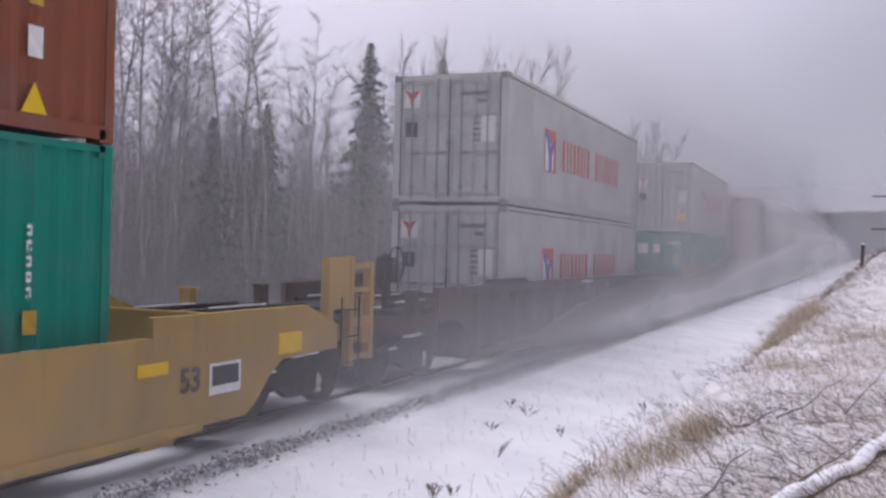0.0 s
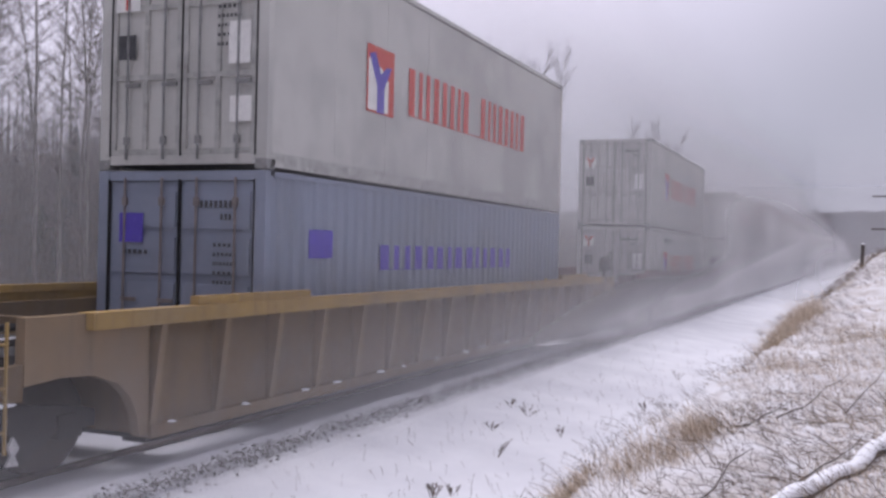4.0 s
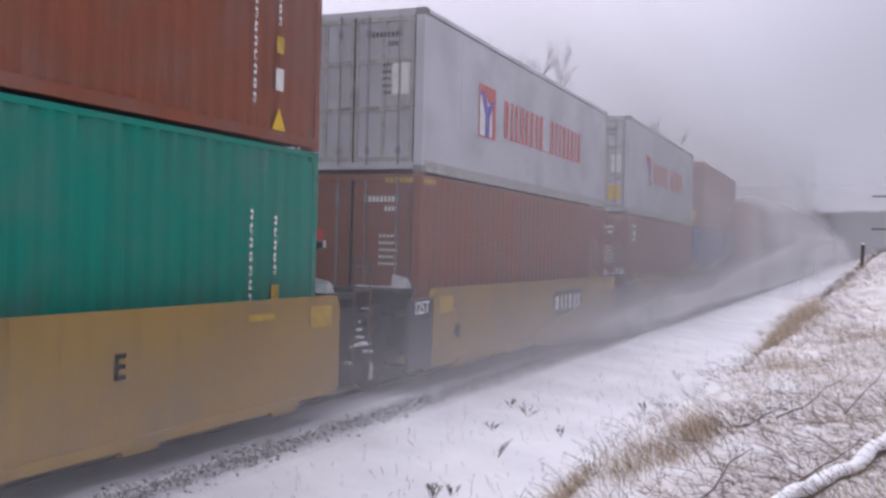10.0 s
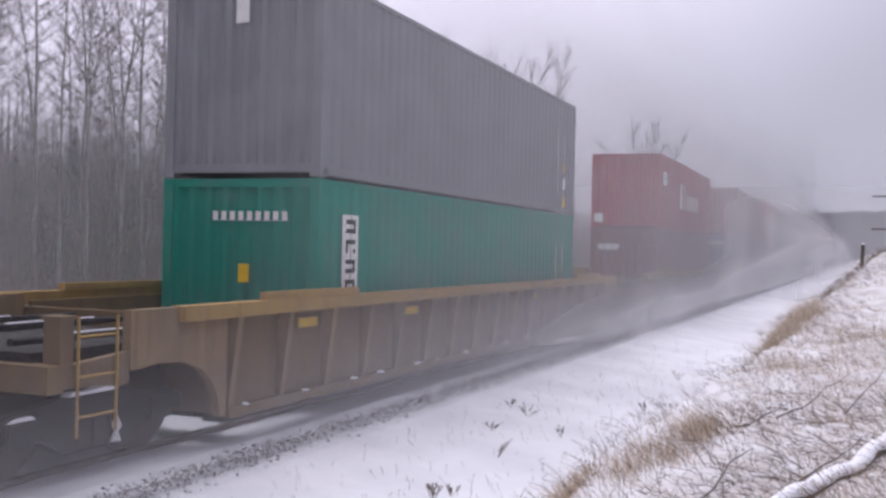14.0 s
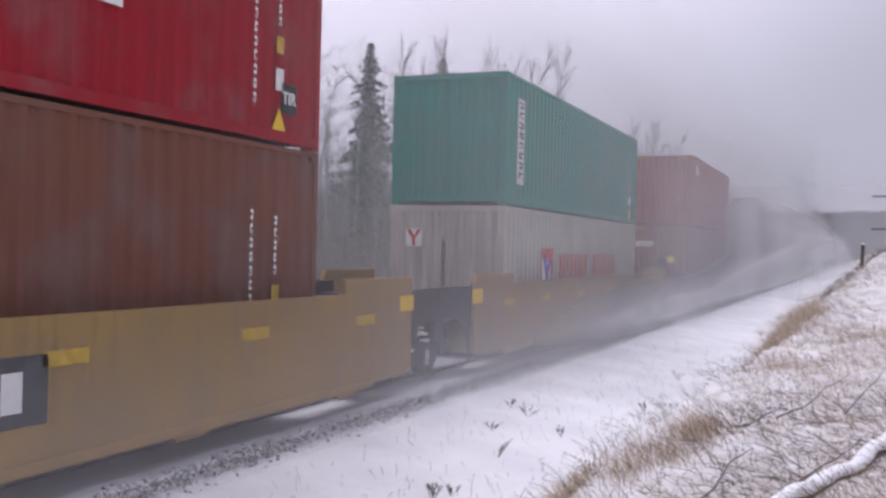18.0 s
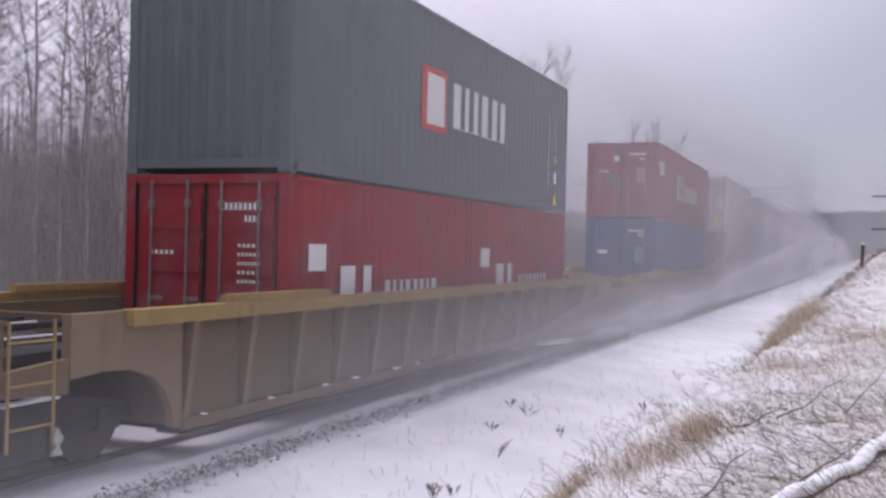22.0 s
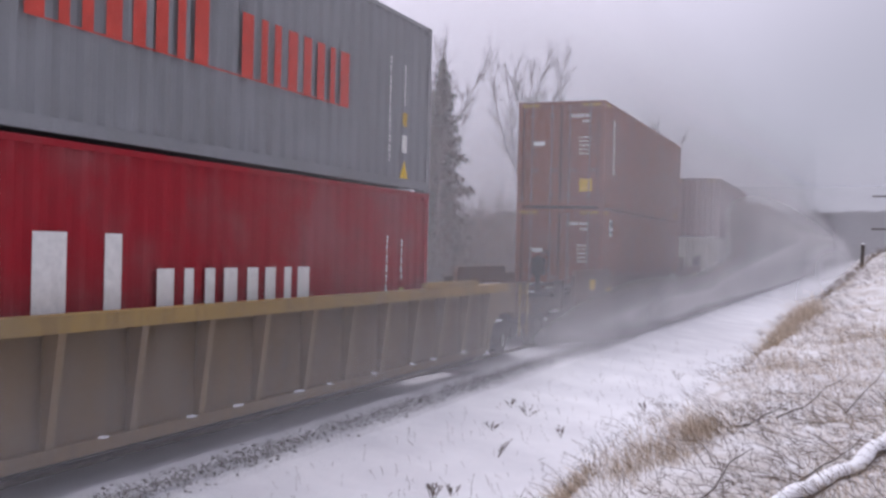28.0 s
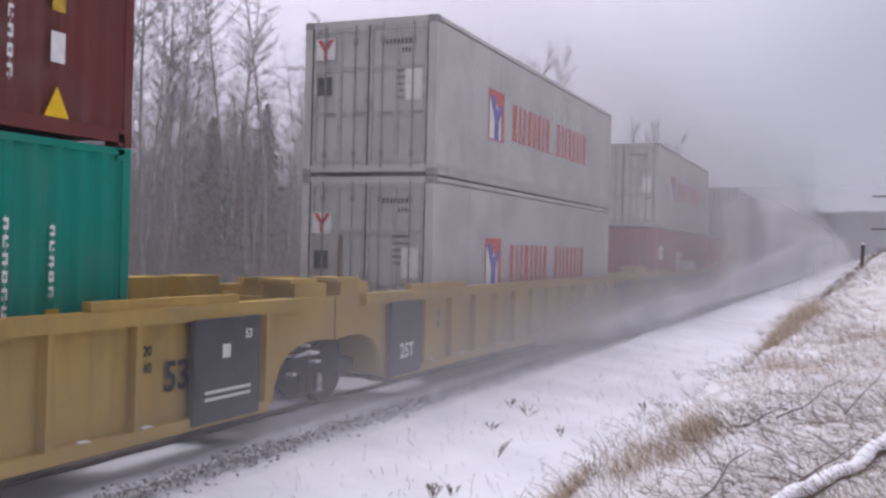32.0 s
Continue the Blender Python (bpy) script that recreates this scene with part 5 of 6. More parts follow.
# style, paint, chord, front and rear half lengths, front, rear, well half length, label, markings
LONG, UNIT = 11.65, 9.68
SHORT_TAGS = [("patch", S, -5.7, 1.22, 0.55, 0.26, MARK_AGED), ("patch", S, 5.72, 1.24, 0.5, 0.26, MARK_AGED), ("patch", S + 0.004, 4.4, 1.3, 0.5, 0.07, MARK_AGED)]
TYPES = {
    "A": ("smooth", "yellow", None, LONG, LONG, "coupler", "coupler", 8.1, "smooth-sided yellow " + BRUSHED, [("figure", "53", 0.34, S, 6.92, 0.74, CAR["umber"]), ("patch", S, 6.35, 0.91, 0.44, 0.12, YL), ("patch", S, 8.77, 0.98, 0.5, 0.24, YL), ("patch", S, 7.5, 0.72, 0.55, 0.32, WH), ("patch", S + 0.004, 7.5, 0.75, 0.46, 0.2, GY)]),
    "B": ("ribbed", "dark", None, LONG, LONG, "coupler", "coupler", 8.3, "dark brown ribbed-sided " + BRUSHED, [("bars", S + 0.022, -1.5, 1.37, 9, 0.12, 0.07, WH)]),
    "C": ("smooth", "ochre", None, LONG, LONG, "coupler", "coupler", 8.1, "ochre smooth-sided well car with sprayed scrawl, dusted with snow", stencil(-5.0, -1.88, 0.95, 9) + stencil(1.73, 4.18, 0.9, 3, 0.32) + [("scrawl", -0.4, 0.9, 2.4, 0.5, 0.18, GY), ("scrawl", -0.42, 0.92, 2.45, 0.55, 0.012, WH)]),
    "D": ("ribbed", "grime", "chord_yellow", LONG, LONG, "coupler", "coupler", 8.3, "tan ribbed-sided well car with worn yellow chords", []),
    "E": ("ribbed", "dark", "chord_red", LONG, LONG, "coupler", "coupler", 8.3, "dark brown ribbed-sided well car with faded red chords", [("bars", S + 0.022, 1.5, 1.37, 6, 0.2, 0.07, WH)]),
    "5a": ("smooth", "mustard", None, 9.95, 7.65, "coupler", "joint", 6.2, "short mustard-yellow smooth-sided " + BRUSHED, SHORT_TAGS + stencil(-3.37, -0.37, 0.98, 10)),
    "5e": ("smooth", "mustard", None, 7.65, 7.65, "joint", "joint", 6.2, "short mustard-yellow smooth-sided " + BRUSHED, SHORT_TAGS + stencil(-3.6, -1.2, 0.98, 3, 0.3) + [("figure", "40", 0.32, S, -5.2, 0.75, BK), ("figure", "E", 0.32, S, 2.15, 0.97, BK), ("figure", "125T", 0.26, S + 0.004, -6.66, 1.2, WH)]),
    "5b": ("smooth", "mustard", None, 7.65, 7.65, "joint", "joint", 6.2, "short mustard-yellow smooth-sided " + BRUSHED, SHORT_TAGS + stencil(0.35, 2.75, 0.98, 3, 0.3) + [("figure", "40", 0.32, S, -5.2, 0.75, BK), ("figure", "125T", 0.26, S + 0.004, -6.66, 1.2, WH)]),
    "5c": ("smooth", "mustard", None, 7.65, 9.95, "joint", "coupler", 6.2, "short mustard-yellow smooth-sided " + BRUSHED, SHORT_TAGS + stencil(0.1, 3.1, 1.0, 10, 0.22) + [("patch", S, 6.9, 1.28, 0.36, 0.25, WH), ("patch", S + 0.004, 6.9, 1.29, 0.30, 0.18, GY), ("patch", S, 7.5, 1.26, 0.42, 0.3, MARK_AGED), ("figure", "0", 0.32, S, -4.9, 0.7, BK)]),
    "F": ("ribbed", "grime", "chord_yellow", LONG, LONG, "coupler", "coupler", 8.3, "tan-brown ribbed-sided well car with worn yellow chords", [("patch", S - 0.075, -6.72, 1.18, 0.44, 0.11, MARK_AGED), ("patch", S - 0.075, -3.7, 1.18, 0.44, 0.11, MARK_AGED), ("patch", S - 0.075, 2.3, 1.18, 0.44, 0.11, MARK_AGED)]),
    "G": ("ribbed", "dark", None, LONG, LONG, "coupler", "coupler", 8.3, "dark brown ribbed-sided well car with white stencil bars", [("bars", S + 0.022, 0.4, 1.37, 10, 0.12, 0.07, WH)]),
    "H": ("smooth", "tan", None, LONG, LONG, "coupler", "coupler", 8.1, "pale tan smooth-sided well car covered in sprayed scrawl", [("scrawl", 2.4, 0.95, 2.6, 0.42), ("scrawl", -3.2, 0.9, 2.2, 0.5), ("scrawl", 5.6, 0.85, 1.8, 0.3, 0.012, WH), ("patch", S, -7.2, 1.0, 1.6, 0.8, CAR["chord_yellow"]), ("scrawl", -7.2, 1.0, 1.3, 0.3, 0.03, BK)]),
    "I": ("ribbed", "grime", "chord_yellow", LONG, LONG, "coupler", "coupler", 8.3, "brown ribbed-sided well car with worn yellow chords", []),
    "J": ("ribbed", "gold", None, UNIT, UNIT, "joint", "joint", 8.1, "yellow ribbed-sided well car unit, grimy, with black end plates", [("figure", "53", 0.40, S - 0.052, 6.52, 0.80, BK), ("figure", "25T", 0.29, S + 0.045, -7.75, 0.62, WH), ("figure", "20", 0.13, S - 0.052, 6.08, 1.08, BK), ("figure", "40", 0.13, S - 0.052, 6.08, 0.92, BK), ("patch", S + 0.045, 7.25, 0.6, 0.8, 0.03, WH), ("patch", S + 0.045, 7.25, 0.53, 0.8, 0.03, WH), ("patch", S + 0.045, 7.2, 1.0, 0.14, 0.14, WH), ("figure", "53", 0.13, S + 0.047, 7.6, 1.15, WH), ("figure", "20", 0.14, S - 0.052, -6.4, 1.08, BK), ("figure", "40", 0.14, S - 0.052, -6.4, 0.92, BK)]),
    "K": ("ribbed", "grime", "chord_yellow", LONG, LONG, "coupler", "coupler", 8.3, "tan-brown ribbed-sided well car with pale sprayed marks", [("patch", S - 0.075, -7.95, 0.82, 0.4, 1.0, SNOWCAP), ("scrawl", -5.0, 0.85, 1.6, 0.4)]),
    "L": ("smooth", "russet", None, LONG, LONG, "coupler", "coupler", 8.1, "russet-brown smooth-sided well car with yellow reflectors and white sprayed lobes", SMOOTH_TAGS + [("bars", S, -4.65, 0.78, 10, 0.35, 0.24, WH), ("blotch", 2.9, 0.95, 1.7, 0.85)]),
    "M": ("smooth", "ochre", None, LONG, LONG, "coupler", "coupler", 8.1, "ochre smooth-sided well car with yellow reflectors", SMOOTH_TAGS + stencil(-4.9, -1.96, 0.85, 10) + stencil(1.8, 4.3, 0.85, 3, 0.32)),
    "3a": ("smooth", "ochre", None, LONG, UNIT, "coupler", "joint", 8.1, "ochre smooth-sided well car unit with yellow reflectors", SMOOTH_TAGS + stencil(-4.86, -1.95, 0.85, 10)),
    "3b": ("smooth", "ochre", None, UNIT, UNIT, "joint", "joint", 8.1, "ochre smooth-sided well car unit with yellow reflectors", SMOOTH_TAGS + stencil(-1.2, 1.3, 0.9, 3, 0.32)),
    "3c": ("smooth", "ochre", None, UNIT, LONG, "joint", "coupler", 8.1, "ochre smooth-sided well car unit with yellow reflectors", SMOOTH_TAGS + stencil(1.74, 4.9, 0.85, 10)),
}


def scrawl(car, side, y, z, w, h, thick=0.018, mat=CAR["umber"]):
    """A sprayed tangle of fat strokes."""
    def strokes(bm):
        rng = random.Random(int(w * 100 + h * 10))
        lines = []
        if thick > 0.05:                            # three fat rings side by side, run into one another
            for i in range(3):
                rim = [[bm.verts.new((0.001 * i, w / 3 * (i - 1) + math.cos(j * 0.3 + i) * (w * 0.13 + g), math.sin(j * 0.3 + i) * (h * (0.68 + 0.1 * i) + g))) for g in (-thick, thick)] for j in range(22)]
                for p, q in zip(rim, rim[1:]):
                    bm.faces.new((p[0], p[1], q[1], q[0]))
        else:                                       # thin wandering strokes, some upright, some sweeping along
            for i in range(7):
                y0, z0 = w * (rng.random() - 0.5), h * rng.uniform(-0.6, 0.8)
                line = [(y0, z0)]
                upright = i % 2
                for j in range(6):
                    y0 += rng.gauss(0, 0.03) if upright else rng.uniform(0.04, 0.16) * w
                    z0 += rng.uniform(-0.45, 0.1) * h if upright else rng.gauss(0, 0.12) * h
                    line.append((min(w * 0.6, y0), max(-h, min(h, z0))))
                lines.append(line)
        for line in lines:
            for p, q in zip(line, line[1:]):
                n = Vector((0, p[1] - q[1], q[0] - p[0])).normalized() * thick
                bm.faces.new([bm.verts.new(Vector((0, *v)) + d) for v, d in ((p, n), (q, n), (q, -n), (p, -n))])
    piece("sprayed_scrawl", ("sprayed_scrawl", w, h, thick), strokes, mat, car, (S + 0.003, y, z), "dark sprayed scrawl")


def blotch(car, side, y, z, w, h):
    """Pale sprayed lobes with dark outlines over a red patch."""
    def lobe(bm, c, wide, top, foot, x):
        ring = [(c + wide * math.cos(a * 0.4488), top + (0.35 * wide if math.sin(a * 0.4488) > 0 else top - foot) * math.sin(a * 0.4488)) for a in range(14)]
        bm.faces.new([bm.verts.new((x, p, q)) for p, q in ring])
    piece("sprayed_ground", ("sprayed_ground", w, h), lambda bm: bm.faces.new([bm.verts.new((0, p * w, q * h)) for p, q in ((-0.75, -0.5), (-0.72, -0.1), (-0.2, 0.1), (0.45, -0.02), (0.75, -0.3), (0.98, -0.5))]), MARK_RED, car, (S + 0.002, y, z), "red sprayed patch")
    for k, (c, wide, top, foot) in enumerate(((-0.52, 0.23, 0.32, -0.52), (0.06, 0.27, 0.40, -0.5), (0.56, 0.14, 0.36, -0.22))):
        piece("lobe_outline", ("lobe_outline", w, h, k), lambda bm: lobe(bm, c * w, wide * w + 0.025, top * h + 0.025, foot * h - 0.02, 0), MARK_BLACK, car, (S + 0.005, y, z), "dark sprayed outline")
        piece("sprayed_blotch", ("sprayed_blotch", w, h, k), lambda bm: lobe(bm, c * w, wide * w, top * h, foot * h, 0), MARK_WHITE, car, (S + 0.008, y, z), "white sprayed blotch")


MARKERS["scrawl"], MARKERS["blotch"] = scrawl, blotch
CONTAINER_MARKS["badge"] = lambda p, h, y, z, w, ph: (patch(p, SIDE + 0.004, y, z, w, ph, MARK_GREY), patch(p, SIDE + 0.008, y, z - ph * 0.05, w * 0.55, ph * 0.3, MARK_WHITE))
CONTAINER_MARKS["sign"] = lambda p, h, y, z, w, ph: patch(p, SIDE + 0.004, y, z, w, ph, MARK_BLUE)
CONTAINER_MARKS["badge_white"] = lambda p, h, y, z, w, ph: patch(p, SIDE + 0.004, y, z, w, ph, MARK_WHITE)
CONTAINER_MARKS["stripe"] = lambda p, h, y, z, w, ph, mat: patch(p, SIDE + 0.008, y, z, w, ph, mat)
CONTAINER_MARKS["word"] = lambda p, h, y, z, n, w, bh, mat: word_bars(p, SIDE + 0.008, y, z, n, w, bh, mat)
MOVING = []


def build_train():
    joints = {"J": True, "J2": True}
    for i, (first, kind, lower, upper) in enumerate(STACKS):
        centre = first + HALF40
        style, paint, chord, ahead, behind, front, rear, well, label, marks = TYPES["J" if kind == "J2" else kind]
        if kind == "J" and STACKS[i - 1][1] not in joints:
            front, ahead = "coupler", LONG
        if kind == "J2":
            rear, behind = "coupler", LONG
        car = build_car("well_car", centre, style, paint, (ahead, behind), front, rear, label, chord, well, kind in "BEGLM5c", marks, 0.28 if kind == "A" else 0.0)
        MOVING.append((car, centre, 0.0))
        z = 0.37
        for load in lower:
            load = dict(load)
            shift = load.pop("shift", 0.0)
            ob = build_container("shipping_container", centre + shift, z, **load)
            MOVING.append((ob, centre + shift, z))
        z += (TALL if lower[0]["tall"] else STANDARD) + 0.018
        ob = build_container("shipping_container", centre, z, **upper)
        MOVING.append((ob, centre, z))


build_train()


# ---- the woods beyond the track ----
def spray(bm, p, way, length, r, rng, twigs, fine=0.008):
    """A thin ascending branch set with fine twigs."""
    d, q = Vector(way).normalized(), Vector(p)
    pts = [q]
    for i in range(3):
        d = (d + Vector((rng.gauss(0, 0.11), rng.gauss(0, 0.11), rng.gauss(0.09, 0.07)))).normalized()
        e = q + d * length / 3
        tube(bm, q, e, r * (1 - i * 0.3), r * (1 - (i + 1) * 0.3), 3, False)
        pts.append(e)
        q = e
    for _ in range(twigs):
        t = rng.uniform(0.25, 3.0)
        i = min(2, int(t))
        s = pts[i].lerp(pts[i + 1], t - i)
        side = d.orthogonal().normalized()
        side.rotate(Matrix.Rotation(rng.uniform(0, 2 * math.pi), 3, d))
        e = s + (d * 0.9 + side * rng.uniform(0.5, 1.3)).normalized() * length * rng.uniform(0.14, 0.36)
        w = side.cross(d).normalized() * fine
        bm.faces.new([bm.verts.new(v) for v in (s - w, s + w, e)])
        for _ in range(2):
            u = s.lerp(e, rng.uniform(0.25, 0.9))
            f = u + (d + Vector((rng.gauss(0, 0.6), rng.gauss(0, 0.6), rng.gauss(0.2, 0.4)))).normalized() * length * rng.uniform(0.07, 0.17)
            bm.faces.new([bm.verts.new(v) for v in (u - w * 0.8, u + w * 0.8, f)])


def build_aspen(name, seed, tall, spread):
    rng = random.Random(seed)
    trunk_pts = [Vector((0, 0, -0.4))]
    d = Vector((rng.gauss(0, 0.03), rng.gauss(0, 0.03), 1))
    for i in range(9):
        d = (d + Vector((rng.gauss(0, 0.03), rng.gauss(0, 0.03), 0.06))).normalized()
        trunk_pts.append(trunk_pts[-1] + d * tall / 9)
    r0 = 0.0046 * tall

    def trunk(bm):
        for i, (a, b) in enumerate(zip(trunk_pts, trunk_pts[1:])):
            tube(bm, a, b, r0 * (1 - i / 9) ** 0.9 + 0.006, r0 * (1 - (i + 1) / 9) ** 0.9 + 0.006, 7, False)

    def crown(bm):
        for k in range(56):
            t = 0.22 + 0.77 * rng.random() ** 0.8
            i = min(8, int(t * 9))
            p = trunk_pts[i].lerp(trunk_pts[i + 1], t * 9 - i)
            a = rng.uniform(0, 2 * math.pi)
            way = Vector((math.cos(a), math.sin(a), rng.uniform(0.15, 1.0)))
            spray(bm, p, way, spread * tall * (1.10 - t) * rng.uniform(0.4, 0.9) + 0.25, r0 * 0.26 * (1.15 - t) + 0.006, rng, 12)
    tree = group_at("aspen_tree", (0, 0, 0), "tall leafless grey-barked aspen in misty woods", "tree", "bare trees beyond the track")
    piece("trunk", ("aspen_trunk", seed), trunk, BARK, tree)
    piece("crown", ("aspen_crown", seed), crown, TWIG, tree, label="bare branches and twigs")
    return tree


def build_broad(seed, tall):
    """An old aspen whose stem forks into several steep limbs."""
    rng = random.Random(seed)
    fork = Vector((rng.gauss(0, 0.2), rng.gauss(0, 0.2), tall * 0.48))
    r0 = 0.0085 * tall

    def crown(bm):
        for k in range(7):
            a = 2 * math.pi * (k + rng.random() * 0.6) / 7
            lean = rng.uniform(0.2, 0.8)
            d, q = Vector((math.cos(a) * lean, math.sin(a) * lean, 1.0)).normalized(), fork - Vector((0, 0, rng.uniform(0, 0.14) * tall))
            length = tall * rng.uniform(0.36, 0.56)
            for i in range(7):
                d = (d + Vector((rng.gauss(0, 0.10), rng.gauss(0, 0.10), rng.gauss(0.08, 0.06)))).normalized()
                e = q + d * length / 7
                tube(bm, q, e, r0 * 0.38 * (1 - i * 0.13), r0 * 0.38 * (1 - (i + 1) * 0.13), 5, False)
                for _ in range(4 if i > 0 else 1):
                    b = rng.uniform(0, 2 * math.pi)
                    spray(bm, q.lerp(e, rng.random()), d + Vector((math.cos(b), math.sin(b), 0.1)) * rng.uniform(0.5, 1.1), tall * rng.uniform(0.07, 0.15), 0.022, rng, 10, 0.012)
                q = e
            spray(bm, q, d, tall * 0.08, 0.02, rng, 10, 0.012)
    tree = group_at("aspen_tree", (0, 0, 0), "old leafless aspen with a wide forked crown", "tree", "bare trees beyond the track")
    piece("trunk", ("broad_trunk", seed), lambda bm: (tube(bm, (0, 0, -0.4), fork * 0.5, r0, r0 * 0.85, 8), tube(bm, fork * 0.5, fork, r0 * 0.85, r0 * 0.6, 8)), BARK, tree)
    piece("crown", ("broad_crown", seed), crown, TWIG, tree, label="bare crooked limbs")
    return tree


def build_spruce(seed, tall):
    rng = random.Random(seed)

    def crown(bm):
        z, k = tall * 0.10, 0
        while z < tall * 0.985:
            t = z / tall
            reach = tall * 0.185 * (1 - t) ** 0.75 * rng.uniform(0.7, 1.2) + 0.05
            n = 9 if t < 0.75 else 6
            for i in range(n):
                a = 2 * math.pi * (i + rng.random() * 0.8) / n + k
                length = reach * rng.uniform(0.55, 1.15)
                tip = Vector((math.cos(a) * length, math.sin(a) * length, z - length * rng.uniform(0.05, 0.45)))
                root = Vector((0, 0, z + 0.05))
                size = 0.005 * tall + 0.15 * length
                for j in range(7):
                    c = root.lerp(tip, (j + 0.5 + rng.random() * 0.5) / 7)
                    for _ in range(4):
                        e = c + Vector((rng.gauss(0, 0.8), rng.gauss(0, 0.8), rng.gauss(-0.55, 0.5))) * size
                        m = c + Vector((rng.gauss(0, 0.5), rng.gauss(0, 0.5), rng.gauss(0.1, 0.4))) * size
                        bm.faces.new([bm.verts.new(v) for v in (c, e, m)])
            z += tall * 0.024 * (1.3 - t * 0.7)
            k += 0.7
    tree = group_at("spruce_tree", (0, 0, 0), "dark green ragged spruce standing among bare trees", "tree", "spruces beyond the track")
    piece("trunk", ("spruce_trunk", seed), lambda bm: tube(bm, (0, 0, -0.4), (0, 0, tall * 0.97), 0.014 * tall, 0.012, 7), DARK_BARK, tree)
    piece("crown", ("spruce_crown", seed), crown, NEEDLE, tree, label="drooping needle branches")
    return tree


def build_brush():
    """The leafless thicket at the wood's edge."""
    def thicket(bm):
        rng = random.Random(21)
        for _ in range(5200):
            y = -6 + 175 * rng.random() ** 1.5
            x = -15.5 - 15 * rng.random() ** 1.2
            h = rng.uniform(1.2, 3.6) * (1.0 if rng.random() < 0.7 else 1.5)
            p = Vector((x, y, -0.7))
            lean = Vector((rng.gauss(0, 0.16), rng.gauss(0, 0.16), 1)) * h
            r = rng.uniform(0.012, 0.03)
            for _ in range(3):
                q = p + lean + Vector((rng.gauss(0, 0.3), rng.gauss(0, 0.3), rng.uniform(-0.4, 0.2)))
                tube(bm, p, q, r, 0.006, 3, False)
                for _ in range(3):
                    s = p.lerp(q, rng.uniform(0.3, 0.9))
                    e = s + Vector((rng.gauss(0, 0.35), rng.gauss(0, 0.35), rng.uniform(0.2, 0.8)))
                    w = Vector((0.008, 0.008, 0))
                    bm.faces.new([bm.verts.new(v) for v in (s - w, s + w, e)])
    tagged(piece("thicket", "thicket", thicket, BRUSH), "dense leafless grey-brown thicket at the edge of the woods", "undergrowth", kind="stuff")


def place_woods():
    kinds = [build_aspen("aspen_tree", 100 + i, t, s) for i, (t, s) in enumerate(((12, 0.30), (14, 0.26), (15.5, 0.28), (11, 0.36), (13, 0.24), (17, 0.27)))]
    conifers = [build_spruce(200 + i, t) for i, t in enumerate((10.5, 8.0, 6.0))]
    old = [build_broad(301, 15.0), build_broad(305, 13.0)]
    rng = random.Random(11)
    used = set()

    def stand(tree, x, y, scale=1.0):
        m = pose(x, y, height(x, y) - 0.05, 0, 0, rng.uniform(0, 360)) @ Matrix.Diagonal((scale, scale, scale, 1))
        if tree.name not in used:
            used.add(tree.name)
            tree.matrix_basis = m
        else:
            copy_thing(tree, m).scale = (scale, scale, scale)
    # the trees that stand out against the sky
    for tree, x, y, s in ((conifers[0], -20.0, 39.1, 1.13), (conifers[0], -21.0, 49.7, 1.26), (old[0], -21.0, 64.6, 1.13), (old[1], -19.5, 99.0, 1.25), (old[1], -21.0, 47.6, 1.05), (conifers[1], -20.0, 31.0, 1.0), (conifers[2], -18.0, 25.0, 1.1), (old[1], -22.0, 49.5, 0.88)):
        stand(tree, x, y, s)
    for k in range(270):                         # tall stems, thick nearby, thinner far down the line
        y = -2 + 42 * rng.random()
        x = -17.0 - 17 * rng.random()
        stand(kinds[rng.choice((0, 1, 2, 4, 5, 1, 2))], x, y, rng.uniform(0.75, 1.05) * (1.0 if y < 27 else 0.72))
    for k in range(26):
        stand(conifers[rng.choice((1, 2, 2))], -18.5 - 14 * rng.random(), -2 + 38 * rng.random(), rng.uniform(0.6, 1.0))
    for k in range(46):
        y = 44 + 110 * rng.random()
        stand(kinds[rng.choice((0, 1, 3, 4))], -19.0 - 9 * rng.random(), y, rng.uniform(0.4, 0.62))
    for k in range(34):
        y = 75 + 170 * rng.random()
        stand(conifers[rng.choice((1, 2, 0))], -15.0 - 12 * rng.random(), y, rng.uniform(0.5, 0.85))


def build_deep_woods():
    """Row behind row of thin stems, too many to count."""
    def stems(bm):
        rng = random.Random(77)
        for _ in range(5600):
            y = -8 + 62 * rng.random() if rng.random() < 0.75 else 50 + 130 * rng.random()
            x = -27.0 - 26 * rng.random()
            tall = rng.choice((rng.uniform(6.0, 12.0), rng.uniform(4.0, 7.5))) if y < 26 else rng.uniform(4.5, 8.8)
            p = Vector((x, y, -0.8))
            q = p + Vector((rng.gauss(0, 0.04), rng.gauss(0, 0.04), 1)) * tall
            r = rng.uniform(0.025, 0.065)
            tube(bm, p, q, r, 0.012, 4, False)
            for _ in range(24):
                t = rng.uniform(0.15, 0.97)
                s = p.lerp(q, t)
                a = rng.uniform(0, 2 * math.pi)
                e = s + Vector((math.cos(a), math.sin(a), rng.uniform(0.5, 1.6))) * rng.uniform(0.4, 1.3) * (1.15 - t * 0.7)
                w = Vector((-math.sin(a), math.cos(a), 0)) * 0.016
                bm.faces.new([bm.verts.new(v) for v in (s - w, s + w, e)])
    tagged(piece("deep_woods", "deep_woods", stems, BRUSH), "dense misty wood of thin leafless stems", "woods", kind="stuff")


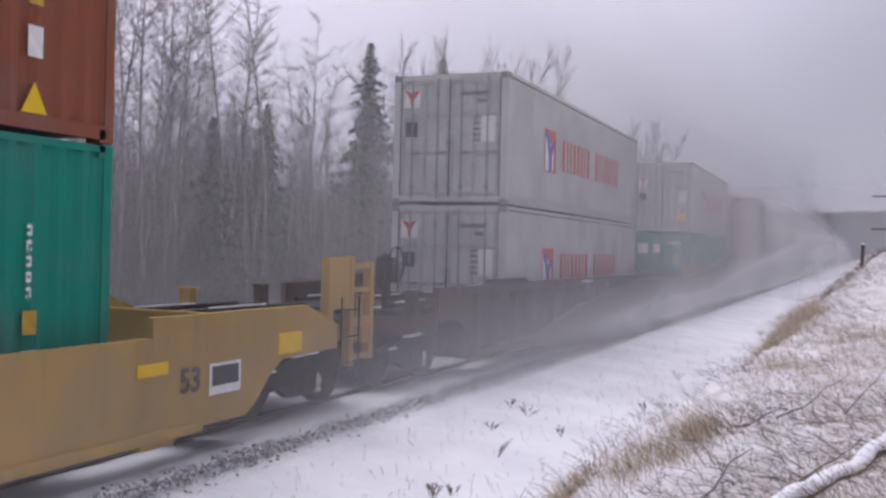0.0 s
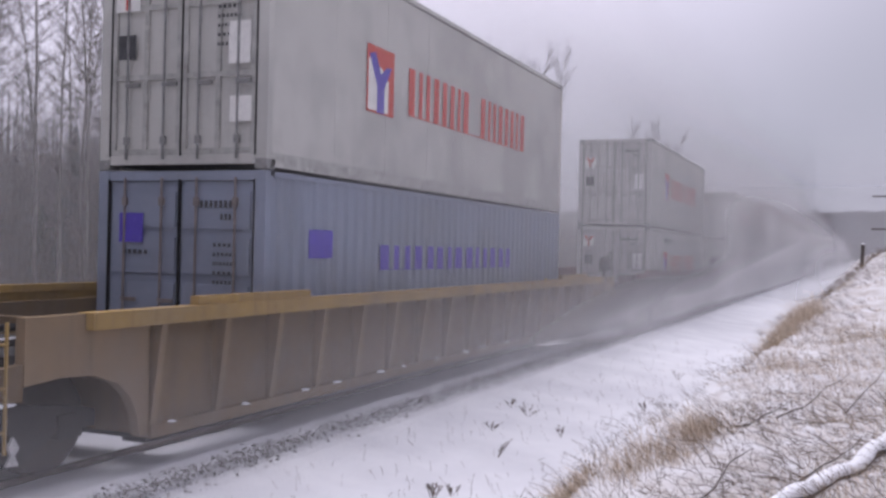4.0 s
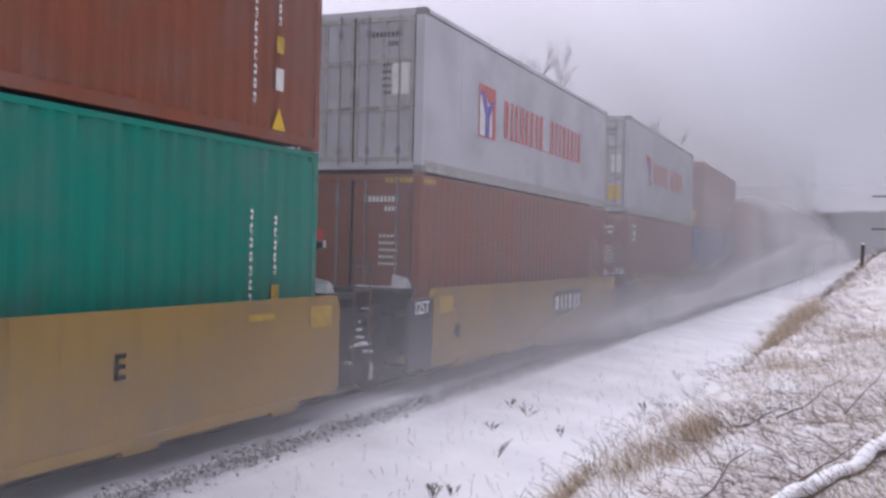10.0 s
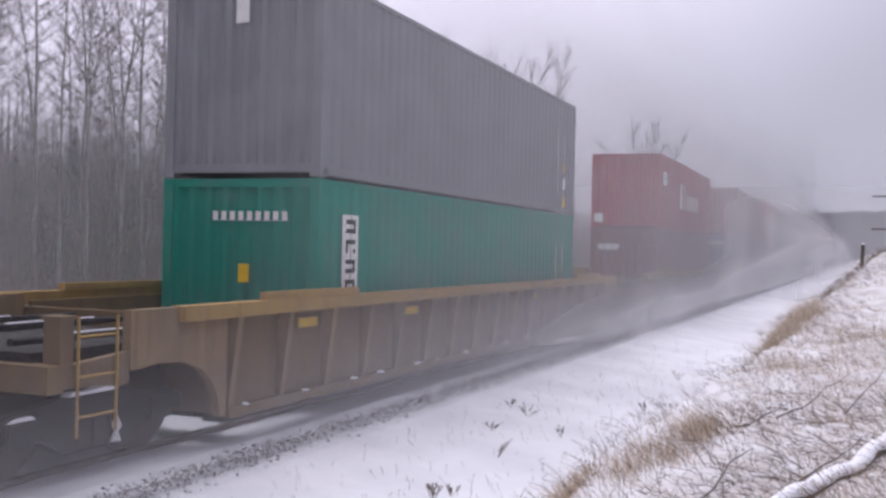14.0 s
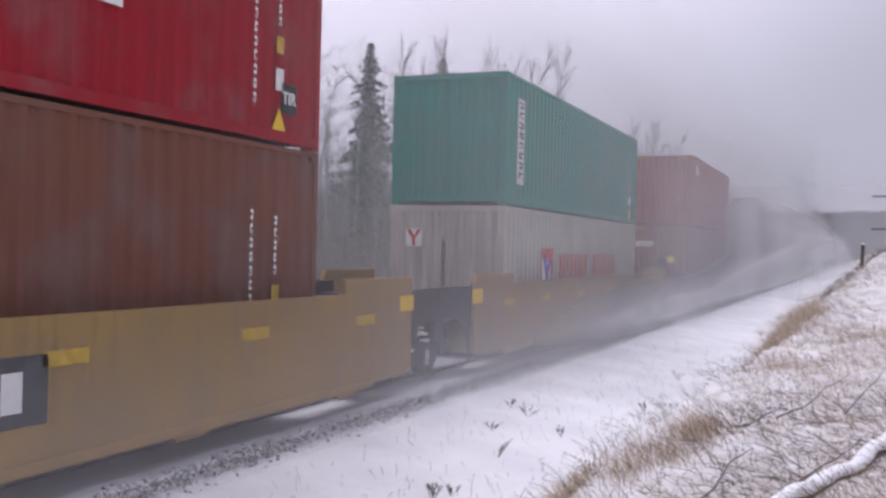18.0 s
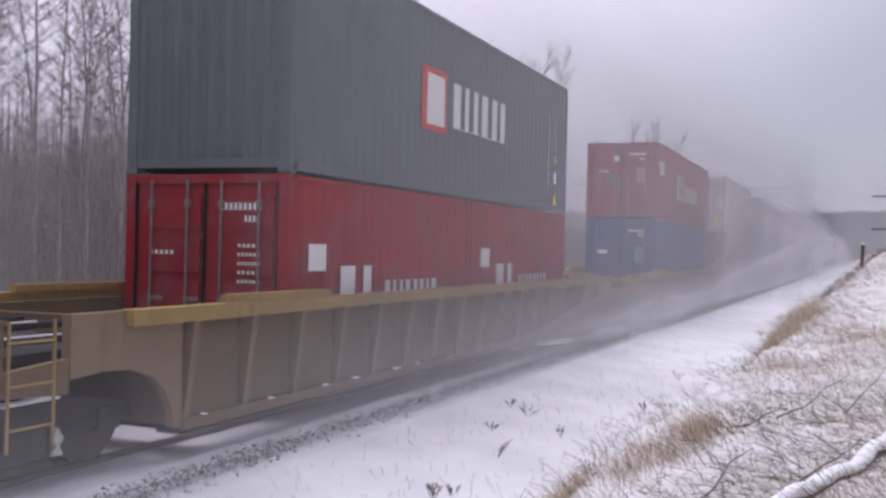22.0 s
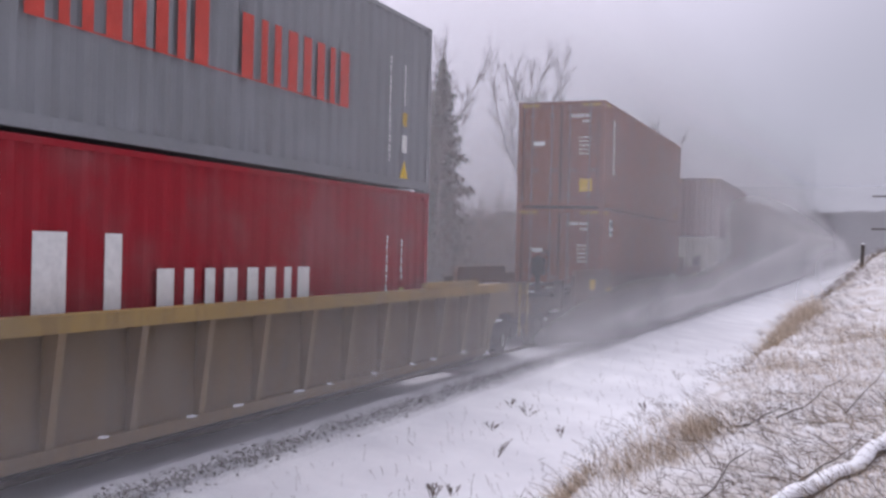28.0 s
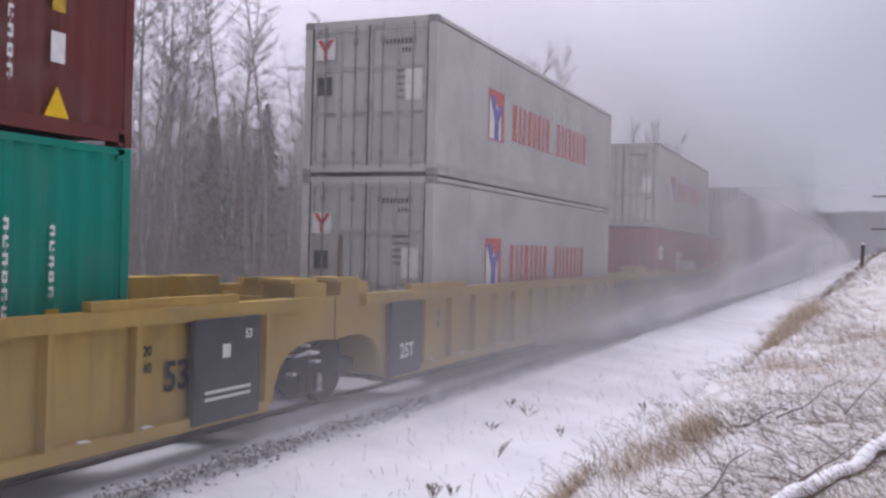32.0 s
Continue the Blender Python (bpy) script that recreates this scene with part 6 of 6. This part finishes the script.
def build_far_woods():
    """The closed spruce wood far behind the stems."""
    def mass(bm):
        rng = random.Random(55)
        for _ in range(1500):
            y = -25 + 150 * rng.random()
            x = -44.0 - 22 * rng.random()
            tall = rng.uniform(5.5, 9.0) * (1.15 if y < 20 else 1.0)
            for k in range(60):
                t = rng.random() ** 1.3
                reach = tall * 0.17 * (1 - t) + 0.1
                a = rng.uniform(0, 2 * math.pi)
                c = Vector((x + math.cos(a) * reach * rng.random(), y + math.sin(a) * reach * rng.random(), t * tall - 0.6))
                bm.faces.new([bm.verts.new(c + Vector((rng.gauss(0, 0.3), rng.gauss(0, 0.3), rng.gauss(-0.1, 0.35))) * (1.15 - t * 0.7)) for _ in range(3)])
    tagged(piece("far_woods", "far_woods", mass, NEEDLE), "closed dark spruce wood deep in the mist", "woods", kind="stuff")


build_brush()
place_woods()
build_far_woods()
build_deep_woods()


# ---- distance ----
def build_hill():
    def ridge(bm):
        rng = random.Random(4)
        n = 160
        lower, upper = [], []
        for i in range(n + 1):
            x = -420 + 1500 * i / n
            top = 36 + 17 * (1 - math.exp(-max(0, x + 120) / 300)) + 9 * noise.noise(Vector((x * 0.006, 2, 0))) + rng.uniform(-1.6, 1.6)
            lower.append(bm.verts.new((x, 700, -2)))
            upper.append(bm.verts.new((x, 900 + rng.uniform(-20, 20), max(top, 4))))
        for i in range(n):
            bm.faces.new((lower[i], lower[i + 1], upper[i + 1], upper[i]))
    tagged(piece("backdrop", "far_hill", ridge, WOODS), "far wooded hill fading into falling snow", "hill", kind="structure")


build_hill()


def build_far_mist():
    for k, y in enumerate((260.0,)):
        m = piece("snow_mist", ("far_mist", k), lambda bm: bm.faces.new([bm.verts.new(v) for v in ((-0.33 * y, y, -1), (2.2 * y, y, -1), (2.2 * y, y, 90), (-0.33 * y, y, 90))]), HAZE_FAR)
        tagged(m, "veil of falling snow over the valley", "snow", kind="stuff")


build_far_mist()


def build_ditch_mist():
    for k, y in enumerate((62.0, 110.0)):
        m = piece("snow_mist", ("ditch_mist", k), lambda bm: bm.faces.new([bm.verts.new(v) for v in ((-90.0, y, -0.9), (9.0, y, -0.9), (9.0, y, 60.0), (-90.0, y, 60.0))]), HAZE_DITCH)
        tagged(m, "thin snow dust drifting over the ditch", "snow", kind="stuff")


build_ditch_mist()


def curtain(name, key, x, y0, y1, mat, label, wave):
    def sheet(bm):
        cols = []
        n = 120
        for i in range(n + 1):
            y = y0 + (y1 - y0) * (i / n) ** 1.6
            cols.append([bm.verts.new((x + wave * noise.noise(Vector((y * 0.07, z * 0.2, x))), y, z)) for z in (-0.6, 1.0, 3.0, 6.0, 14.0, 24.0 + 0.4 * max(0.0, y))])
        for a, b in zip(cols, cols[1:]):
            for i in range(5):
                bm.faces.new((a[i], b[i], b[i + 1], a[i + 1]))
    tagged(piece(name, key, sheet, mat, smooth=True), label, "snow", kind="stuff")


for k, (x, y) in enumerate(((-5.74, 2.0), (-5.62, 2.0), (-5.50, 24.5))):
    curtain("snow_haze", ("haze_front", k), x, y, 900, HAZE_FRONT if k < 2 else HAZE_FRONT_FAR, "drifting veil of snow blown along the train", 0.0)
curtain("snow_haze", "haze_near_back", -10.2, -30, 900, HAZE_BACK, "veil of blown snow behind the train", 0.0)
curtain("snow_haze", "haze_back", -12.8, -30, 900, HAZE_BACK, "veil of blown snow between the track and the woods", 0.0)
curtain("snow_haze", "haze_woods", -22.5, -30, 900, HAZE_WOODS, "veil of falling snow among the trees", 0.0)


# ---- the pole at the right ----
def build_pole():
    x, y = 1.62, 42.0
    pole = group_at("utility_pole", (x, y, height(x, y)), "weathered wooden line pole with two crossarms", "pole")
    piece("shaft", "pole_shaft", lambda bm: tube(bm, (0, 0, -0.5), (0, 0, 6.2), 0.14, 0.10, 10), POLE, pole)
    base = height(x, y)
    for z in (4.52 - base, 3.25 - base):
        piece("crossarm", "crossarm", lambda bm: box(bm, -1.18, 1.18, -0.045, 0.045, -0.03, 0.03), POLE, pole, (0, 0, z))


build_pole()


def build_post():
    x, y = 0.12, 40.0
    post = group_at("marker_post", (x, y, height(x, y)), "short weathered wooden post standing in snow on the bank", "post")
    piece("shaft", "post_shaft", lambda bm: tube(bm, (0, 0, -0.3), (0.03, 0, 0.85), 0.075, 0.065, 9), POLE, post)
    piece("snow_cap", "post_snow", lambda bm: lathe(bm, [(0.0, 0.07), (0.03, 0.06), (0.045, 0.02)], 9), SNOWCAP, post, (0.03, 0, 0.85), "small cap of snow").rotation_euler = (0, -math.pi / 2, 0)


build_post()


# ---- dry grass and weeds on the bank ----
CLUMPS = [  # off the bank's edge, distance, spread across and along, weight, tallest
    (-0.10, 5.15, 0.05, 0.2, 0.8, 0.20), (-0.06, 5.6, 0.05, 0.2, 0.8, 0.20), (0.0, 6.1, 0.05, 0.16, 0.4, 0.17),
    (0.28, 6.1, 0.07, 0.14, 0.5, 0.19), (0.42, 6.45, 0.08, 0.16, 0.5, 0.20), (0.55, 7.0, 0.08, 0.18, 0.9, 0.28), (0.05, 8.2, 0.1, 0.5, 0.06, 0.18),
    (0.50, 11.9, 0.16, 0.6, 0.25, 0.2), (0.42, 13.4, 0.14, 0.6, 0.18, 0.2), (-0.10, 16.5, 0.16, 1.2, 0.05, 0.3), (-0.12, 18.6, 0.14, 0.9, 0.5, 0.40),
    (-0.22, 22.0, 0.22, 1.6, 2.2, 0.55), (1.35, 5.3, 0.16, 0.3, 0.6, 0.14), (1.62, 6.0, 0.14, 0.4, 0.6, 0.14), 
    (0.9, 12.5, 0.35, 1.3, 0.2, 0.22), (1.3, 15.5, 0.35, 1.6, 0.7, 0.3), (1.5, 10.5, 0.3, 0.9, 0.4, 0.22), (1.55, 8.0, 0.2, 0.6, 0.3, 0.18), (1.0, 9.2, 0.3, 0.7, 0.15, 0.2)]


def build_grass():
    def blade(bm, rng, x, y, h, wide):
        p = Vector((x, y, height(x, y) - 0.02))
        lean = Vector((-0.30 + rng.gauss(0, 0.30), -0.10 + rng.gauss(0, 0.35), 1.0)).normalized() * h
        w = Vector((rng.uniform(-1, 1), rng.uniform(-1, 1), 0)).normalized() * wide
        m = p + lean * 0.55
        e = p + lean + Vector((lean.x * 0.6, lean.y * 0.6, -h * rng.uniform(0.05, 0.4)))
        v = [bm.verts.new(c) for c in (p - w, p + w, m + w * 0.7, m - w * 0.7, e)]
        bm.faces.new((v[0], v[1], v[2], v[3])), bm.faces.new((v[3], v[2], v[4]))

    def blades(bm):
        rng = random.Random(31)
        for off, at, across, along, weight, tall in CLUMPS:
            for _ in range(int((1500 if at > 9 else 750) * weight)):
                y = rng.gauss(at, along)
                x = bank_lip(y) + off + rng.gauss(0, across * 1.35)
                blade(bm, rng, x, y, tall * rng.uniform(0.3, 1.15), rng.uniform(0.0012, 0.0026) * max(1.0, y / 12))
        made = 0
        while made < 6000:                        # thin bent tufts all over the shelf
            y = 4.5 + 34 * rng.random() ** 1.5
            x = bank_lip(y) + rng.uniform(-0.5, 2.6)
            a = noise.noise(Vector((x * 1.5, y * 0.9, 2.0))) + 0.6 * noise.noise(Vector((x * 4.0, y * 2.6, 7.0)))
            if rng.random() > a * 1.5 - 0.05:
                continue
            made += 1
            blade(bm, rng, x, y, rng.uniform(0.05, 0.17), rng.uniform(0.001, 0.0025) * max(1.0, y / 14))
    tagged(piece("dry_grass", "dry_grass", blades, GRASS), "bent yellow-brown dry grass poking through snow", "grass", kind="stuff")

    def stems(bm):
        rng = random.Random(33)
        made = 0
        while made < 3800:
            y = 4.5 + 40 * rng.random() ** 1.5
            x = bank_lip(y) + rng.uniform(-2.2, 2.6)
            if noise.noise(Vector((x * 0.9, y * 0.6, 5.0))) < (-0.25 if x > bank_lip(y) - 0.4 else 0.33):
                continue
            made += 1
            p = Vector((x, y, height(x, y) - 0.02))
            h = rng.uniform(0.06, 0.34)
            a = rng.gauss(2.7, 0.6)
            d = Vector((math.cos(a) * 0.5, math.sin(a) * 0.5, 1.0)).normalized()
            r = 0.0018 * max(1.0, y / 14)
            for k in range(4):
                q = p + d * h / 4
                tube(bm, p, q, r, r * 0.8, 3, False)
                if k > 0 and rng.random() < 0.6:
                    tube(bm, q, q + Vector((rng.gauss(0, 0.025), rng.gauss(0, 0.025), rng.uniform(0.0, 0.05))), r * 0.8, r * 0.9, 3, False)
                p, r = q, r * 0.85
                d = (d + Vector((math.cos(a) * 0.28, math.sin(a) * 0.28, -0.22 + rng.gauss(0, 0.1)))).normalized()
        for _ in range(480):                      # a tangle of longer dead stems on the near shelf
            y = rng.uniform(4.9, 9.5)
            x = bank_lip(y) + rng.uniform(0.7, 2.3)
            p = Vector((x, y, height(x, y) - 0.01))
            d = Vector((rng.gauss(-0.8, 0.5), rng.gauss(-0.1, 0.5), rng.uniform(0.1, 0.7))).normalized()
            r, h = 0.0022, rng.uniform(0.10, 0.38)
            for k in range(4):
                q = p + d * h / 4
                tube(bm, p, q, r, r * 0.85, 3, False)
                if rng.random() < 0.7:
                    tube(bm, q, q + Vector((rng.gauss(-0.03, 0.04), rng.gauss(0, 0.04), rng.uniform(-0.01, 0.05))), r * 0.8, r * 0.5, 3, False)
                p, r = q, r * 0.87
                d = (d + Vector((rng.gauss(0, 0.2), rng.gauss(0, 0.2), rng.gauss(-0.12, 0.12)))).normalized()
        for _ in range(420):                      # a few thin stems out in the ditch
            y = 7.5 + 20 * rng.random() ** 1.3
            x = rng.uniform(-5.3, -2.4)
            p = Vector((x, y, height(x, y) - 0.01))
            q = p + Vector((rng.gauss(-0.02, 0.02), rng.gauss(0, 0.02), rng.uniform(0.03, 0.12)))
            tube(bm, p, q, 0.0016, 0.0012, 3, False)
            tube(bm, q, q + Vector((rng.gauss(-0.01, 0.015), rng.gauss(0, 0.015), 0.02)), 0.002, 0.003, 3, False)
    tagged(piece("withered_weeds", "withered_weeds", stems, WEED), "dark withered weed stalks standing in snow", "weeds", kind="stuff")


build_grass()


def build_weeds():
    for x, y, tall, seed in ((-4.05, 11.6, 0.20, 1), (-4.5, 14.2, 0.18, 2), (-4.9, 14.6, 0.14, 3), (-3.75, 13.4, 0.14, 4), (-4.6, 12.9, 0.12, 5), (-3.4, 21.0, 0.22, 6), (-3.2, 16.5, 0.2, 7), (-3.92, 9.25, 0.2, 8), (-4.0, 9.5, 0.14, 9), (-3.85, 9.6, 0.12, 10)):
        rng = random.Random(seed)
        weed = group_at("weed", (x, y, height(x, y)), "withered dark weed standing in the snow", "weed", "weeds in the snow")
        for k in range(5):
            tip = Vector((rng.gauss(0, 0.2) * tall * 2, rng.gauss(0, 0.2) * tall * 2, tall * rng.uniform(0.5, 1.0)))
            piece("stalk", ("weed_stalk", seed, k), lambda bm: tube(bm, (0, 0, -0.02), tip, 0.003, 0.002, 4), WEED, weed)

            def heads(bm):
                for j in range(5):
                    p = tip * (1 - 0.13 * j)
                    tube(bm, p, p + Vector((rng.gauss(0, 0.012), rng.gauss(0, 0.012), 0.02)), 0.004, 0.006, 5)
            piece("seed_head", ("weed_head", seed, k), heads, WEED, weed)


build_weeds()


def sweep(bm, pts, radii, n=9, flat=1.0):
    """One skin round a row of points."""
    rings = []
    for i, (p, r) in enumerate(zip(pts, radii)):
        d = (pts[min(i + 1, len(pts) - 1)] - pts[max(i - 1, 0)]).normalized()
        u = d.cross(Vector((0, 0, 1))).normalized()
        v = u.cross(d)
        rings.append([bm.verts.new(p + u * math.cos(2 * math.pi * k / n) * r + v * math.sin(2 * math.pi * k / n) * r * flat) for k in range(n)])
    for a, b in zip(rings, rings[1:]):
        for k in range(n):
            bm.faces.new((a[k], a[(k + 1) % n], b[(k + 1) % n], b[k]))
    bm.faces.new(rings[0][::-1]), bm.faces.new(rings[-1])


def build_log():
    """Fallen branches on the bank, the thick one under a roll of snow."""
    rng = random.Random(9)
    a, b = Vector((-0.42, 4.95, 0)), Vector((0.55, 7.65, 0))
    log = group_at("fallen_branch", (0, 0, 0), "fallen branch on the bank under a roll of snow", "branch")
    pts = [a.lerp(b, i / 24) + Vector((rng.gauss(0, 0.004), 0, 0)) for i in range(25)]
    pts = [Vector((p.x, p.y, height(p.x, p.y) + 0.015 + 0.015 * math.sin(p.y * 4))) for p in pts]
    piece("limb", "fallen_limb", lambda bm: sweep(bm, pts, [0.032 + rng.uniform(-0.006, 0.006) for _ in pts]), DARK_BARK, log)
    piece("snow_cap", "limb_snow", lambda bm: sweep(bm, [p + Vector((0, 0, 0.045)) for p in pts], [0.018 + 0.026 * math.sin(math.pi * min(1.0, i / 5 + 0.1) / 2) + rng.uniform(-0.006, 0.006) for i in range(25)], 9, 0.8), SNOWCAP, log, label="roll of settled snow", smooth=True)
    for k, (x0, y0, x1, y1) in enumerate(((-0.35, 5.7, 0.05, 6.4), (-0.55, 8.2, -0.05, 10.2), (-0.75, 7.2, -0.45, 8.3), (-0.1, 8.8, 0.3, 10.6), (-0.75, 5.4, -0.6, 6.2))):
        p = [Vector((x0 + (x1 - x0) * i / 6 + rng.gauss(0, 0.012), y0 + (y1 - y0) * i / 6, 0)) for i in range(7)]
        p = [Vector((v.x, v.y, height(v.x, v.y) + 0.01 + 0.02 * i)) for i, v in enumerate(p)]
        twig = tagged(piece("twig", ("loose_twig", k), lambda bm: sweep(bm, p, [0.007 - 0.0008 * i for i in range(7)], 5), DARK_BARK), "thin dark dead twig lying in snow", "branch", "twigs on the bank")


build_log()


# ---- snow whirled up along the train ----
def build_dust():
    for i, (first, *rest) in enumerate(STACKS):
        half = round((STACKS[i + 1][0] - first) / 2 if i + 1 < len(STACKS) else 11.6, 1)

        def cloud(bm):
            cols = []
            for k in range(25):
                y = half * (k / 12 - 1)
                cols.append([bm.verts.new((0.012 * math.sin(z * 1.4) + 0.01 * noise.noise(Vector((y * 0.5, z, 3))), y, z)) for z in (-0.38, 0.1, 0.6, 1.1, 1.7)])
            for a, b in zip(cols, cols[1:]):
                for k in range(4):
                    bm.faces.new((a[k], b[k], b[k + 1], a[k + 1]))
        y = first + 11.0 + half
        ob = tagged(piece("snow_dust", ("snow_dust", half), cloud, DUST, None, (TRACK + 2.45, y, 0), smooth=True), "snow dust whirled up beside the train", "snow", kind="stuff")
        MOVING.append((ob, y, 0.0, TRACK + 2.45))


build_dust()


def motions():
    for ob, y, z, *x in MOVING:
        at = x[0] if x else TRACK
        walk(ob, [(t, pose(at, y - SPEED * t, z)) for t in (0.0, 8.0, 16.0, 24.0, SECONDS)])


motions()
